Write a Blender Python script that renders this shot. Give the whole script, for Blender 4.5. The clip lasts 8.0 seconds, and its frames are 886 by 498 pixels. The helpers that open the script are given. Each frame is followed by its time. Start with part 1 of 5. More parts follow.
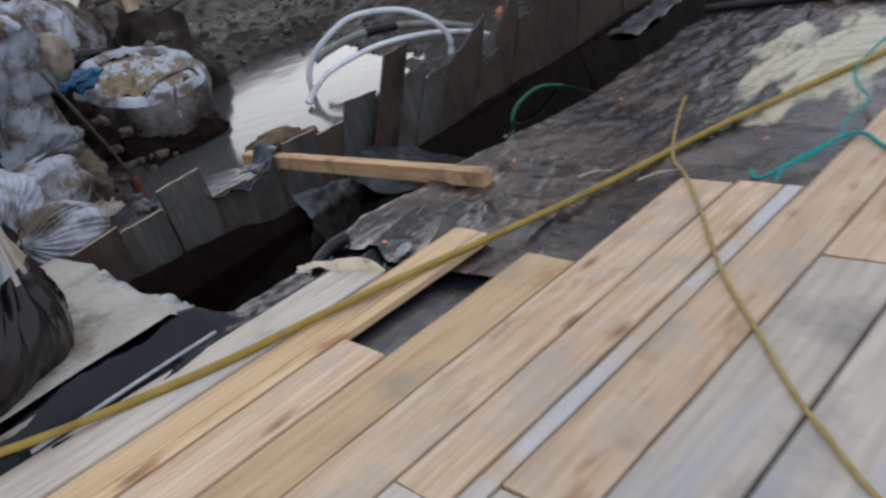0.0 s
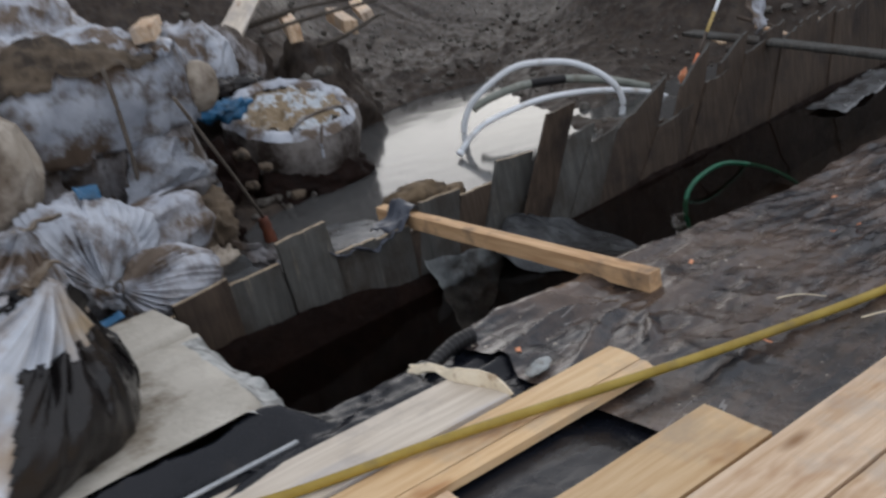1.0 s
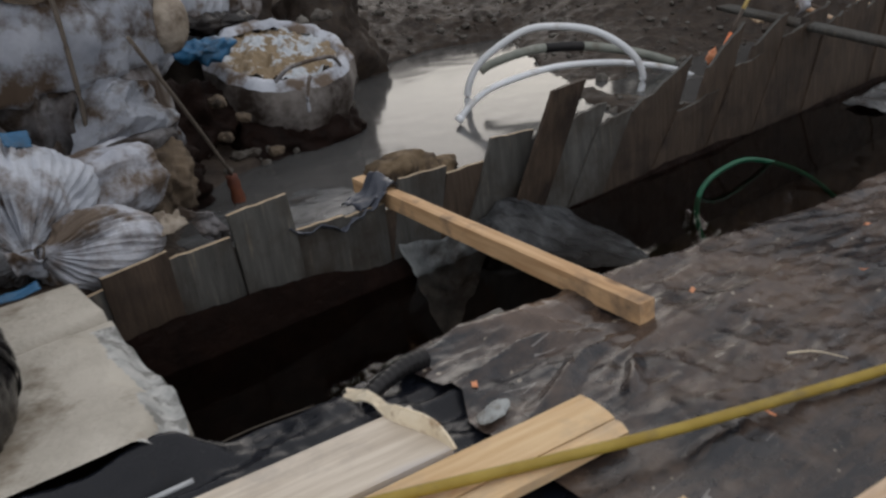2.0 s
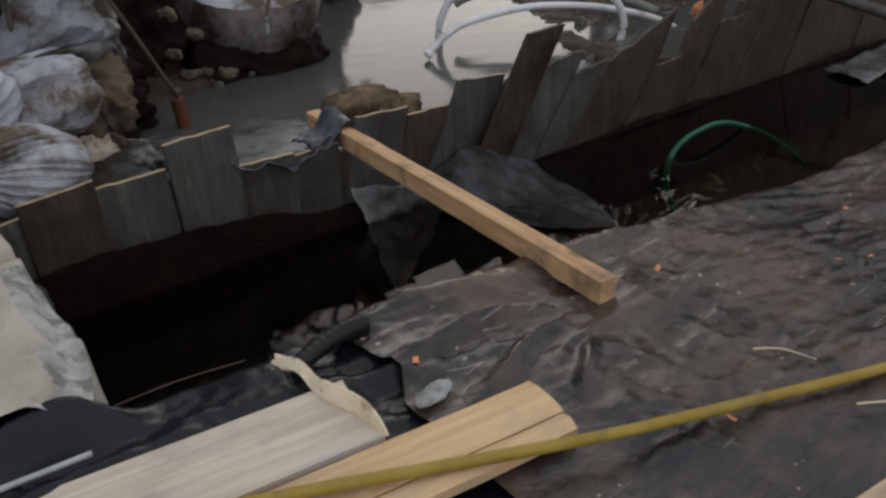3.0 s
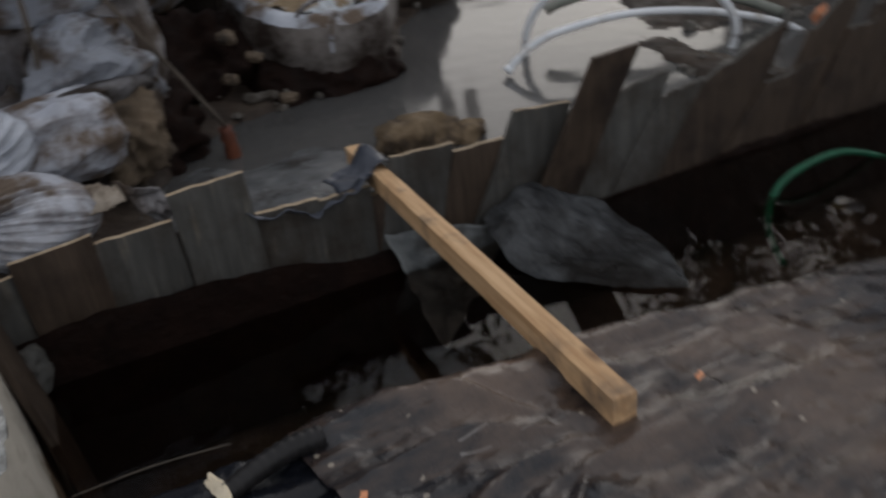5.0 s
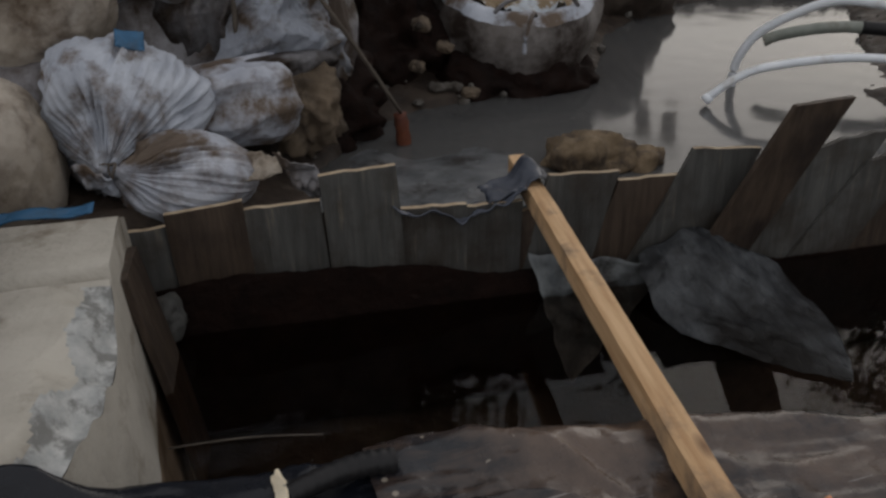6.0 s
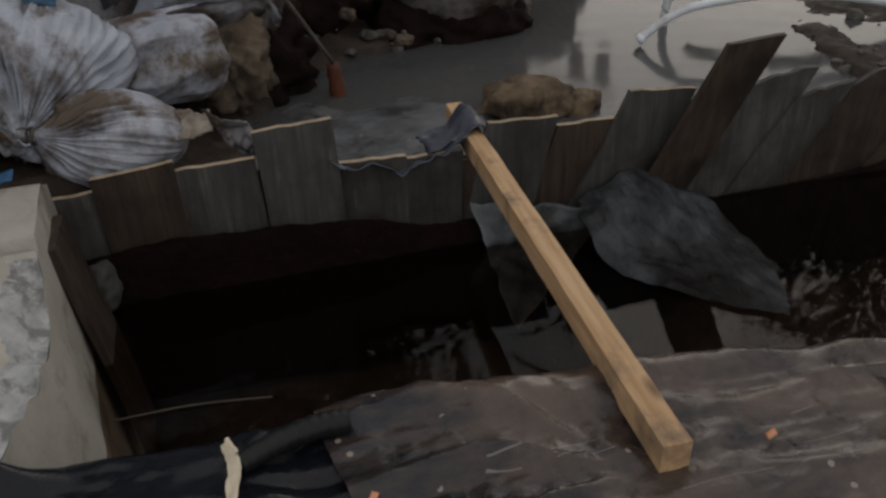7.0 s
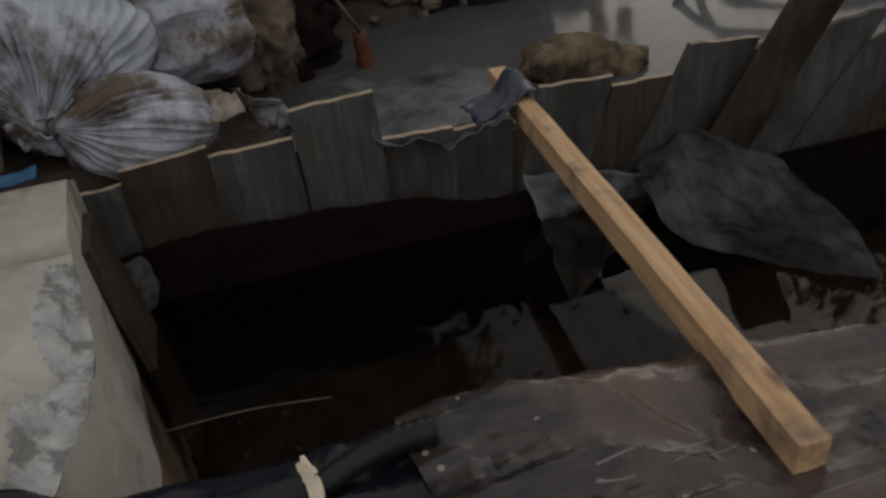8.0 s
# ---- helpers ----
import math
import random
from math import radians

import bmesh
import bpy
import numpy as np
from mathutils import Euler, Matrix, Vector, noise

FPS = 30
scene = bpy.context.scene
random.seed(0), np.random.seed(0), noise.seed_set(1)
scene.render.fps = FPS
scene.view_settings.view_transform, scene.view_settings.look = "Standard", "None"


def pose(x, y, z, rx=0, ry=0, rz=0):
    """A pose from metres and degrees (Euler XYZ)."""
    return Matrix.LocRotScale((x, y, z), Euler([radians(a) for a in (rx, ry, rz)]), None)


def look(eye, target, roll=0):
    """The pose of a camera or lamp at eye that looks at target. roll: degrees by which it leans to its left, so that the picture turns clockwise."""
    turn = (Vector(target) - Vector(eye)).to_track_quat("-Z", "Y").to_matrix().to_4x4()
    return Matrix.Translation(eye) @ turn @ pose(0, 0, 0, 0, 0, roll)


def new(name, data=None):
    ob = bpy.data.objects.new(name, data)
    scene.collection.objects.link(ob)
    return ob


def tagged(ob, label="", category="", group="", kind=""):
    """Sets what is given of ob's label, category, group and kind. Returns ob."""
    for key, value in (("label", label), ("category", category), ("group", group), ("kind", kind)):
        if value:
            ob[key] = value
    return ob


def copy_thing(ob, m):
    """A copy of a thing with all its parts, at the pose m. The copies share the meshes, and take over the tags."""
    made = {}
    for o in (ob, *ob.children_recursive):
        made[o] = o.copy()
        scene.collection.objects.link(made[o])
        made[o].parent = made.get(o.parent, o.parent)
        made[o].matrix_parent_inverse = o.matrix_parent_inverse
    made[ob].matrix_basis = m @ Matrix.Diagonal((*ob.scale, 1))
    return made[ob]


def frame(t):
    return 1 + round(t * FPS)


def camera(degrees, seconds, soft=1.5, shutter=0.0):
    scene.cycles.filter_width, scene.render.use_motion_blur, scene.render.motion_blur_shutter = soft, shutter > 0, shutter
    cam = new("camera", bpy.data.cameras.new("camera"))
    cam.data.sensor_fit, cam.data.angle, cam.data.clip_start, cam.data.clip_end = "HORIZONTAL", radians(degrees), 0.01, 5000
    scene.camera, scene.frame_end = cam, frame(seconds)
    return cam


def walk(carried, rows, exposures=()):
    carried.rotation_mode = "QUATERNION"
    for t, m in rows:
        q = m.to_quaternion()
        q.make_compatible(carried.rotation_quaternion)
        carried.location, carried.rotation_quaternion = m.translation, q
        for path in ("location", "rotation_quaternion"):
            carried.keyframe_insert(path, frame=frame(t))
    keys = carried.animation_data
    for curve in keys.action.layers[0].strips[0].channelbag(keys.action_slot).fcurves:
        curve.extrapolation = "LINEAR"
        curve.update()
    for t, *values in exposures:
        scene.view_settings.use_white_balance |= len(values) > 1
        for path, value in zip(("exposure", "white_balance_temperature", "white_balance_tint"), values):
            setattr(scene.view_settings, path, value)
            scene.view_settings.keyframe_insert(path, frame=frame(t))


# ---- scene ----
cam = camera(57.7, 8.0, soft=2.5, shutter=0.6)
PATH = [
    (0, (-2.457, -2.029, 1.206), (-1.159, -0.751, 0.38), -15.4),
    (0.2, (-2.370, -1.939, 1.191), (-1.105, -0.618, 0.384), -14.5),
    (0.5, (-2.198, -1.841, 1.177), (-1.04, -0.344, 0.532), -13.2),
    (0.8, (-2.092, -1.704, 1.196), (-1.008, -0.142, 0.574), -13.3),
    (1, (-2.018, -1.617, 1.164), (-0.919, -0.08, 0.508), -11.9),
    (1.2, (-1.946, -1.566, 1.18), (-0.859, -0.047, 0.466), -10.8),
    (2.3, (-1.549, -1.293, 1.156), (-0.524, 0.227, 0.357), -6.4),
    (2.5, (-1.525, -1.255, 1.161), (-0.505, 0.246, 0.319), -5.9),
    (3, (-1.47, -1.208, 1.148), (-0.415, 0.21, 0.213), -2.0),
    (3.5, (-1.317, -1.19, 1.165), (-0.209, 0.195, 0.242), -6.7),
    (4, (-1.156, -1.163, 1.15), (-0.134, 0.254, 0.176), -9.9),
    (4.5, (-1.037, -1.113, 1.131), (-0.162, 0.422, 0.192), -8.6),
    (5, (-0.905, -1.047, 1.162), (-0.151, 0.552, 0.226), -6.1),
    (5.2, (-0.848, -1.019, 1.169), (-0.223, 0.659, 0.276), -3.8),
    (6.3, (-0.725, -0.949, 1.174), (-0.404, 0.777, 0.216), -1.5),
    (6.5, (-0.723, -0.942, 1.174), (-0.375, 0.761, 0.184), -1.5),
    (7, (-0.736, -0.924, 1.171), (-0.27, 0.72, 0.13), -1.6),
    (7.5, (-0.792, -0.857, 1.158), (-0.37, 0.789, 0.102), -3.7),
    (8, (-0.824, -0.714, 1.114), (-0.396, 0.894, 0.005), -5.0),
]
walk(cam, [(t, look(eye, target, roll)) for t, eye, target, roll in PATH],
     exposures=[(0, 0.34, 5950, 10), (0.5, 0.44, 5700, 10), (1.2, 0.44, 6500, 10), (2.5, 0.12, 6720, 10), (4, 0.01, 6540, 10), (5.2, -0.10, 6620, 10), (6.5, -0.22, 6840, 10), (8, -0.42, 6900, 10)])

# ---- world and light ----
world = bpy.data.worlds.new("overcast_sky")
scene.world = world
world.use_nodes = True
wn, wl = world.node_tree.nodes, world.node_tree.links
sky = wn.new("ShaderNodeTexSky")
sky.sky_type, sky.sun_disc = "NISHITA", False
sky.sun_elevation, sky.sun_rotation = radians(9), radians(44)
sky.air_density, sky.dust_density, sky.ozone_density = 1.0, 1.6, 1.0
cloud = wn.new("ShaderNodeBackground")
cloud.inputs["Color"].default_value, cloud.inputs["Strength"].default_value = (0.965, 0.975, 1.02, 1), 0.70
both = wn.new("ShaderNodeAddShader")
haze = wn.new("ShaderNodeMix"); haze.data_type, haze.blend_type = "RGBA", "MULTIPLY"
haze.inputs[0].default_value, haze.inputs[7].default_value = 1.0, (0.70, 0.95, 1.42, 1)
wl.new(sky.outputs["Color"], haze.inputs[6]); wl.new(haze.outputs[2], wn["Background"].inputs["Color"])
wn["Background"].inputs["Strength"].default_value = 0.010
wl.new(wn["Background"].outputs[0], both.inputs[0]); wl.new(cloud.outputs[0], both.inputs[1])
wl.new(both.outputs[0], wn["World Output"].inputs["Surface"])
sun_data = bpy.data.lights.new("sun", "SUN")
sun_data.energy, sun_data.angle, sun_data.color = 0.8, radians(60), (1.0, 0.91, 0.82)
sun = new("sun", sun_data)
sun.matrix_world = look((6.95, 7.2, 1.7), (0, 0, 0))


# ---- materials ----
def surface(name, c1, c2, scale=6.0, stretch=(1, 1, 1), dirt=None, dirt_scale=2.0, dirt_at=(0.5, 0.65),
            rough=(0.6, 0.85), bump=0.3, bump_scale=60.0, bump_stretch=None, spec=0.4, streak=None, knots=None):
    m = bpy.data.materials.new(name)
    m.use_nodes = True
    n, l = m.node_tree.nodes, m.node_tree.links
    b = n["Principled BSDF"]
    tc, info = n.new("ShaderNodeTexCoord"), n.new("ShaderNodeObjectInfo")
    off = n.new("ShaderNodeVectorMath"); off.operation = "MULTIPLY_ADD"
    l.new(tc.outputs["Object"], off.inputs[0])
    off.inputs[1].default_value = (1, 1, 1)
    mul = n.new("ShaderNodeMath"); mul.operation = "MULTIPLY"; mul.inputs[1].default_value = 37.0
    l.new(info.outputs["Random"], mul.inputs[0]); l.new(mul.outputs[0], off.inputs[2])

    def noise_at(sc, st, detail=6.0, rough_=0.6):
        mp = n.new("ShaderNodeVectorMath"); mp.operation = "MULTIPLY"; mp.inputs[1].default_value = st
        l.new(off.outputs[0], mp.inputs[0])
        t = n.new("ShaderNodeTexNoise")
        t.inputs["Scale"].default_value, t.inputs["Detail"].default_value, t.inputs["Roughness"].default_value = sc, detail, rough_
        l.new(mp.outputs[0], t.inputs["Vector"])
        return t.outputs["Fac"]

    def ramp(fac, a, c):
        r = n.new("ShaderNodeMapRange"); r.inputs["From Min"].default_value, r.inputs["From Max"].default_value = a, c
        l.new(fac, r.inputs["Value"])
        return r.outputs[0]

    def mix(fac, a, c):
        x = n.new("ShaderNodeMix"); x.data_type = "RGBA"
        l.new(fac, x.inputs[0])
        for s, v in ((6, a), (7, c)):
            if hasattr(v, "is_linked"):
                l.new(v, x.inputs[s])
            else:
                x.inputs[s].default_value = (*v, 1)
        return x.outputs[2]

    col = mix(ramp(noise_at(scale, stretch), 0.35, 0.65), c1, c2)
    if streak:
        col = mix(ramp(noise_at(streak[1], streak[2], 3.0), *streak[3]), col, streak[0])
    if knots:
        mp = n.new("ShaderNodeVectorMath"); mp.operation = "MULTIPLY"; mp.inputs[1].default_value = knots[1]
        l.new(off.outputs[0], mp.inputs[0])
        vo = n.new("ShaderNodeTexVoronoi"); vo.inputs["Scale"].default_value = 1.0
        l.new(mp.outputs[0], vo.inputs["Vector"])
        col = mix(ramp(vo.outputs["Distance"], 0.15, 0.04), col, knots[0])
    d = None
    if dirt:
        d = ramp(noise_at(dirt_scale, (1, 1, 1), 8.0, 0.65), *dirt_at)
        col = mix(d, col, dirt)
    var = n.new("ShaderNodeMapRange"); var.inputs["To Min"].default_value, var.inputs["To Max"].default_value = 0.85, 1.12
    l.new(info.outputs["Random"], var.inputs["Value"])
    hsv = n.new("ShaderNodeHueSaturation"); l.new(var.outputs[0], hsv.inputs["Value"]); l.new(col, hsv.inputs["Color"])
    l.new(hsv.outputs[0], b.inputs["Base Color"])
    r = n.new("ShaderNodeMapRange"); r.inputs["To Min"].default_value, r.inputs["To Max"].default_value = rough
    l.new(ramp(noise_at(scale * 1.7, stretch), 0.3, 0.7), r.inputs["Value"]); l.new(r.outputs[0], b.inputs["Roughness"])
    b.inputs["Specular IOR Level"].default_value = spec
    bp = n.new("ShaderNodeBump"); bp.inputs["Strength"].default_value, bp.inputs["Distance"].default_value = bump, 0.01
    l.new(noise_at(bump_scale, bump_stretch or stretch, 5.0), bp.inputs["Height"]); l.new(bp.outputs[0], b.inputs["Normal"])
    return m


def water(name, tint, ior=1.33, silt=None, gloss=0.03):
    """Still dark water: mirror gloss by Fresnel over a tinted clear body."""
    m = bpy.data.materials.new(name)
    m.use_nodes = True
    n, l = m.node_tree.nodes, m.node_tree.links
    out = n["Material Output"]
    n.remove(n["Principled BSDF"])
    tr, gl, fr, mx = (n.new(k) for k in ("ShaderNodeBsdfTransparent", "ShaderNodeBsdfGlossy", "ShaderNodeFresnel", "ShaderNodeMixShader"))
    tr.inputs["Color"].default_value = (*tint, 1)
    gl.inputs["Roughness"].default_value = gloss
    fr.inputs["IOR"].default_value = ior
    body = tr.outputs[0]
    if silt:
        df, cloudy = n.new("ShaderNodeBsdfDiffuse"), n.new("ShaderNodeMixShader")
        df.inputs["Color"].default_value, cloudy.inputs[0].default_value = (*silt, 1), 0.55
        l.new(tr.outputs[0], cloudy.inputs[1]); l.new(df.outputs[0], cloudy.inputs[2])
        body = cloudy.outputs[0]
    l.new(fr.outputs[0], mx.inputs[0]); l.new(body, mx.inputs[1]); l.new(gl.outputs[0], mx.inputs[2])
    l.new(mx.outputs[0], out.inputs["Surface"])
    return m


GRAIN = (1.0, 14.0, 14.0)
M_PLANK = surface("fresh_planks", (0.56, 0.375, 0.225), (0.76, 0.585, 0.42), 3.0, GRAIN, (0.46, 0.40, 0.34), 2.4, (0.52, 0.70), (0.55, 0.8), 0.25, 22, (1, 10, 10), streak=((0.40, 0.22, 0.11), 3.6, (1.0, 2.6, 2.6), (0.56, 0.74)), knots=((0.30, 0.17, 0.085), (2.2, 6.5, 6.5)))
M_PLANK_WARM = surface("yellow_planks", (0.60, 0.39, 0.20), (0.74, 0.54, 0.32), 3.0, GRAIN, (0.44, 0.34, 0.24), 2.4, (0.54, 0.72), (0.55, 0.8), 0.25, 22, (1, 10, 10), streak=((0.40, 0.21, 0.09), 3.6, (1.0, 2.6, 2.6), (0.60, 0.76)), knots=((0.30, 0.17, 0.085), (2.2, 6.5, 6.5)))
M_PLANK_GREY = surface("weathered_planks", (0.50, 0.43, 0.35), (0.66, 0.59, 0.50), 3.0, GRAIN, (0.30, 0.27, 0.25), 2.2, (0.52, 0.72), (0.6, 0.85), 0.3, 22, (1, 10, 10), streak=((0.44, 0.46, 0.52), 1.5, (0.6, 2, 2), (0.52, 0.72)), knots=((0.30, 0.17, 0.085), (2.2, 6.5, 6.5)))
M_WASHED = surface("whitewashed_batten", (0.50, 0.47, 0.45), (0.61, 0.59, 0.58), 3.0, GRAIN, (0.56, 0.43, 0.30), 3.0, (0.45, 0.62), (0.5, 0.75), 0.2, 22, (1, 10, 10))
M_BEAM = surface("sawn_beam", (0.49, 0.29, 0.145), (0.69, 0.46, 0.262), 3.0, GRAIN, (0.20, 0.14, 0.095), 5.0, (0.54, 0.72), (0.6, 0.8), 0.3, 25, (1, 10, 10), knots=((0.16, 0.08, 0.04), (3.0, 7.0, 7.0)))
UPRIGHT = (12.0, 12.0, 1.0)
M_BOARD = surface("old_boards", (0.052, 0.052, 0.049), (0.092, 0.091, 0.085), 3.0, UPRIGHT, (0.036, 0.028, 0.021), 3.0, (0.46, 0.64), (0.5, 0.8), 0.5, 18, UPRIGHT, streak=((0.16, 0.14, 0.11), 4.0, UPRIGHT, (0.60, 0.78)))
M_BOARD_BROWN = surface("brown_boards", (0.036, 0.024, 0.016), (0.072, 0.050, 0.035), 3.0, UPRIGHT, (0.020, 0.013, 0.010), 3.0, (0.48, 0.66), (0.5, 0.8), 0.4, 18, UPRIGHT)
M_CUT = surface("cut_ends", (0.36, 0.27, 0.18), (0.46, 0.37, 0.26), 30.0, (1, 1, 1), (0.2, 0.15, 0.1), 8.0, (0.5, 0.65), (0.7, 0.9), 0.4, 80)
M_SOIL = surface("wet_soil", (0.019, 0.0125, 0.009), (0.045, 0.031, 0.022), 8.0, (1, 1, 1), (0.092, 0.072, 0.055), 3.4, (0.54, 0.72), (0.45, 0.95), 1.0, 24)
# red wet soil taken to near black; the colour carries shade too
M_LEDGE = surface("shaded_red_wet_soil", (0.007, 0.0032, 0.0023), (0.015, 0.007, 0.0048), 9.0, (1, 1, 1), (0.022, 0.013, 0.009), 5.0, (0.6, 0.75), (0.5, 0.9), 1.0, 30, spec=0.12)
M_CLUMP = surface("brown_clod", (0.15, 0.105, 0.06), (0.26, 0.19, 0.12), 14.0, (1, 1, 1), (0.07, 0.05, 0.035), 6.0, (0.5, 0.62), (0.8, 0.95), 0.9, 50)
M_SPOIL = surface("brown_spoil", (0.07, 0.052, 0.036), (0.14, 0.105, 0.072), 9.0, (1, 1, 1), (0.03, 0.022, 0.016), 5.0, (0.5, 0.62), (0.8, 0.95), 1.0, 40)
M_STONE = surface("grey_stone", (0.11, 0.10, 0.09), (0.19, 0.18, 0.16), 9.0, (1, 1, 1), (0.06, 0.048, 0.038), 4.0, (0.48, 0.62), (0.7, 0.9), 0.5, 50)
M_SLATE = surface("pale_slate", (0.24, 0.26, 0.26), (0.36, 0.38, 0.38), 20.0, (1, 1, 1), (0.13, 0.11, 0.09), 14.0, (0.5, 0.65), (0.7, 0.9), 0.5, 80)
M_CONCRETE = surface("old_concrete", (0.34, 0.315, 0.27), (0.47, 0.44, 0.385), 4.0, (1, 1, 1), (0.20, 0.17, 0.13), 4.5, (0.50, 0.66), (0.75, 0.95), 0.6, 45)
M_RUBBLE = surface("broken_concrete", (0.32, 0.33, 0.325), (0.48, 0.48, 0.465), 22.0, (1, 1, 1), (0.2, 0.2, 0.19), 12.0, (0.5, 0.6), (0.8, 0.95), 1.0, 40)
M_SACK = surface("white_woven_plastic", (0.29, 0.31, 0.36), (0.47, 0.49, 0.54), 5.0, (1, 1, 1), (0.11, 0.080, 0.058), 4.6, (0.45, 0.59), (0.45, 0.65), 0.6, 22)
M_SACK_MUD = surface("muddy_woven_plastic", (0.22, 0.215, 0.23), (0.38, 0.375, 0.39), 4.0, (1, 1, 1), (0.065, 0.046, 0.034), 3.6, (0.38, 0.54), (0.5, 0.7), 0.6, 24)
M_BAGTOP = surface("torn_film_on_soil", (0.50, 0.55, 0.60), (0.66, 0.70, 0.74), 6.0, (1, 1, 1), (0.27, 0.20, 0.12), 6.0, (0.47, 0.53), (0.5, 0.75), 0.8, 26)
M_CLOTH = surface("pale_blue_white_cloth", (0.34, 0.37, 0.43), (0.54, 0.575, 0.64), 6.0, (1, 1, 1), (0.12, 0.085, 0.060), 4.5, (0.47, 0.60), (0.45, 0.65), 0.6, 22)
M_BEIGE = surface("beige_bag_cloth", (0.32, 0.27, 0.21), (0.46, 0.41, 0.35), 5.0, (1, 1, 1), (0.11, 0.078, 0.052), 4.0, (0.45, 0.62), (0.6, 0.8), 0.35, 30)
M_STAINED = surface("stained_white_film", (0.40, 0.43, 0.48), (0.60, 0.63, 0.68), 5.0, (1, 1, 1), (0.24, 0.165, 0.105), 2.6, (0.44, 0.62), (0.35, 0.6), 0.5, 20, streak=((0.44, 0.36, 0.26), 4.0, (1, 1, 1), (0.48, 0.66)))
M_BLACKBAG = surface("black_bag_film", (0.006, 0.006, 0.007), (0.014, 0.012, 0.012), 4.0, (1, 1, 1), (0.045, 0.034, 0.027), 3.0, (0.55, 0.8), (0.14, 0.32), 0.5, 14, spec=0.4)
M_RAG = surface("wet_grey_sheet", (0.15, 0.165, 0.175), (0.29, 0.31, 0.315), 9.0, (1, 1, 1), (0.07, 0.065, 0.06), 5.0, (0.48, 0.62), (0.35, 0.6), 0.8, 18)
M_DARKRAG = surface("wet_dark_sheet", (0.035, 0.038, 0.043), (0.15, 0.16, 0.17), 9.0, (2.0, 0.8, 1), (0.012, 0.010, 0.009), 3.0, (0.40, 0.60), (0.22, 0.5), 1.0, 22)
M_WETFILM = surface("wet_grey_film", (0.075, 0.079, 0.083), (0.16, 0.165, 0.17), 7.0, (1, 1, 1), (0.03, 0.024, 0.020), 5.0, (0.50, 0.70), (0.10, 0.3), 0.4, 22)
M_BLUERAG = surface("blue_black_film", (0.035, 0.042, 0.06), (0.10, 0.11, 0.135), 6.0, (1, 1, 1), (0.2, 0.19, 0.18), 9.0, (0.62, 0.75), (0.3, 0.5), 0.4, 20)
M_BLUE = surface("blue_film", (0.015, 0.09, 0.20), (0.04, 0.16, 0.30), 6.0, (1, 1, 1), (0.03, 0.04, 0.06), 6.0, (0.5, 0.7), (0.3, 0.5), 0.4, 20)
M_YELLOW = surface("yellow_hose_skin", (0.27, 0.185, 0.028), (0.34, 0.245, 0.045), 12.0, (1, 1, 1), (0.15, 0.11, 0.045), 7.0, (0.54, 0.75), (0.4, 0.6), 0.1, 60)
M_CORD = surface("ochre_cord", (0.36, 0.26, 0.08), (0.48, 0.36, 0.14), 40.0, (1, 1, 1), None, 2, (0, 1), (0.6, 0.8), 0.5, 300)
M_PIPE = surface("white_pipe_skin", (0.72, 0.76, 0.80), (0.80, 0.83, 0.86), 9.0, (1, 1, 1), (0.45, 0.42, 0.38), 5.0, (0.6, 0.75), (0.3, 0.5), 0.1, 40)
M_GREYPIPE = surface("grey_pipe_skin", (0.22, 0.24, 0.21), (0.32, 0.34, 0.30), 9.0, (1, 1, 1), (0.15, 0.12, 0.09), 5.0, (0.55, 0.7), (0.4, 0.6), 0.2, 40)
M_BLACK = surface("black_rubber", (0.008, 0.008, 0.009), (0.018, 0.017, 0.018), 9.0, (1, 1, 1), None, 2, (0, 1), (0.35, 0.55), 0.2, 40, spec=0.3)
M_GREEN = surface("green_hose_skin", (0.005, 0.075, 0.038), (0.010, 0.115, 0.058), 9.0, (1, 1, 1), None, 2, (0, 1), (0.3, 0.5), 0.1, 40)
M_TEAL = surface("teal_rope_fibre", (0.015, 0.26, 0.24), (0.03, 0.36, 0.33), 60.0, (1, 1, 1), None, 2, (0, 1), (0.6, 0.8), 0.6, 400)
M_RUST = surface("rusty_orange", (0.085, 0.026, 0.014), (0.17, 0.052, 0.024), 14.0, (1, 1, 1), (0.10, 0.04, 0.03), 9.0, (0.5, 0.65), (0.7, 0.9), 0.5, 60)
M_ORANGE = surface("orange_paint", (0.62, 0.14, 0.04), (0.72, 0.22, 0.08), 14.0, (1, 1, 1), (0.3, 0.1, 0.05), 9.0, (0.6, 0.75), (0.5, 0.7), 0.2, 60)
M_STEEL = surface("dull_steel", (0.32, 0.34, 0.36), (0.46, 0.48, 0.5), 20.0, (1, 1, 1), (0.2, 0.17, 0.14), 7.0, (0.6, 0.75), (0.35, 0.55), 0.1, 60, spec=0.8)
M_BARK = surface("pale_split_wood", (0.68, 0.58, 0.42), (0.80, 0.71, 0.55), 10.0, (1, 1, 1), (0.35, 0.24, 0.14), 14.0, (0.58, 0.7), (0.6, 0.8), 0.4, 60)
M_STICK = surface("grey_stick", (0.075, 0.062, 0.050), (0.125, 0.104, 0.085), 10.0, (1, 1, 1), None, 2, (0, 1), (0.7, 0.9), 0.4, 60)
M_LEAF = surface("orange_leaf", (0.62, 0.22, 0.10), (0.75, 0.36, 0.2), 30.0, (1, 1, 1), None, 2, (0, 1), (0.5, 0.7), 0.2, 60)
M_BARKDARK = surface("dark_bark", (0.05, 0.04, 0.032), (0.09, 0.075, 0.06), 8.0, (4, 4, 1), None, 2, (0, 1), (0.8, 0.95), 0.6, 20)
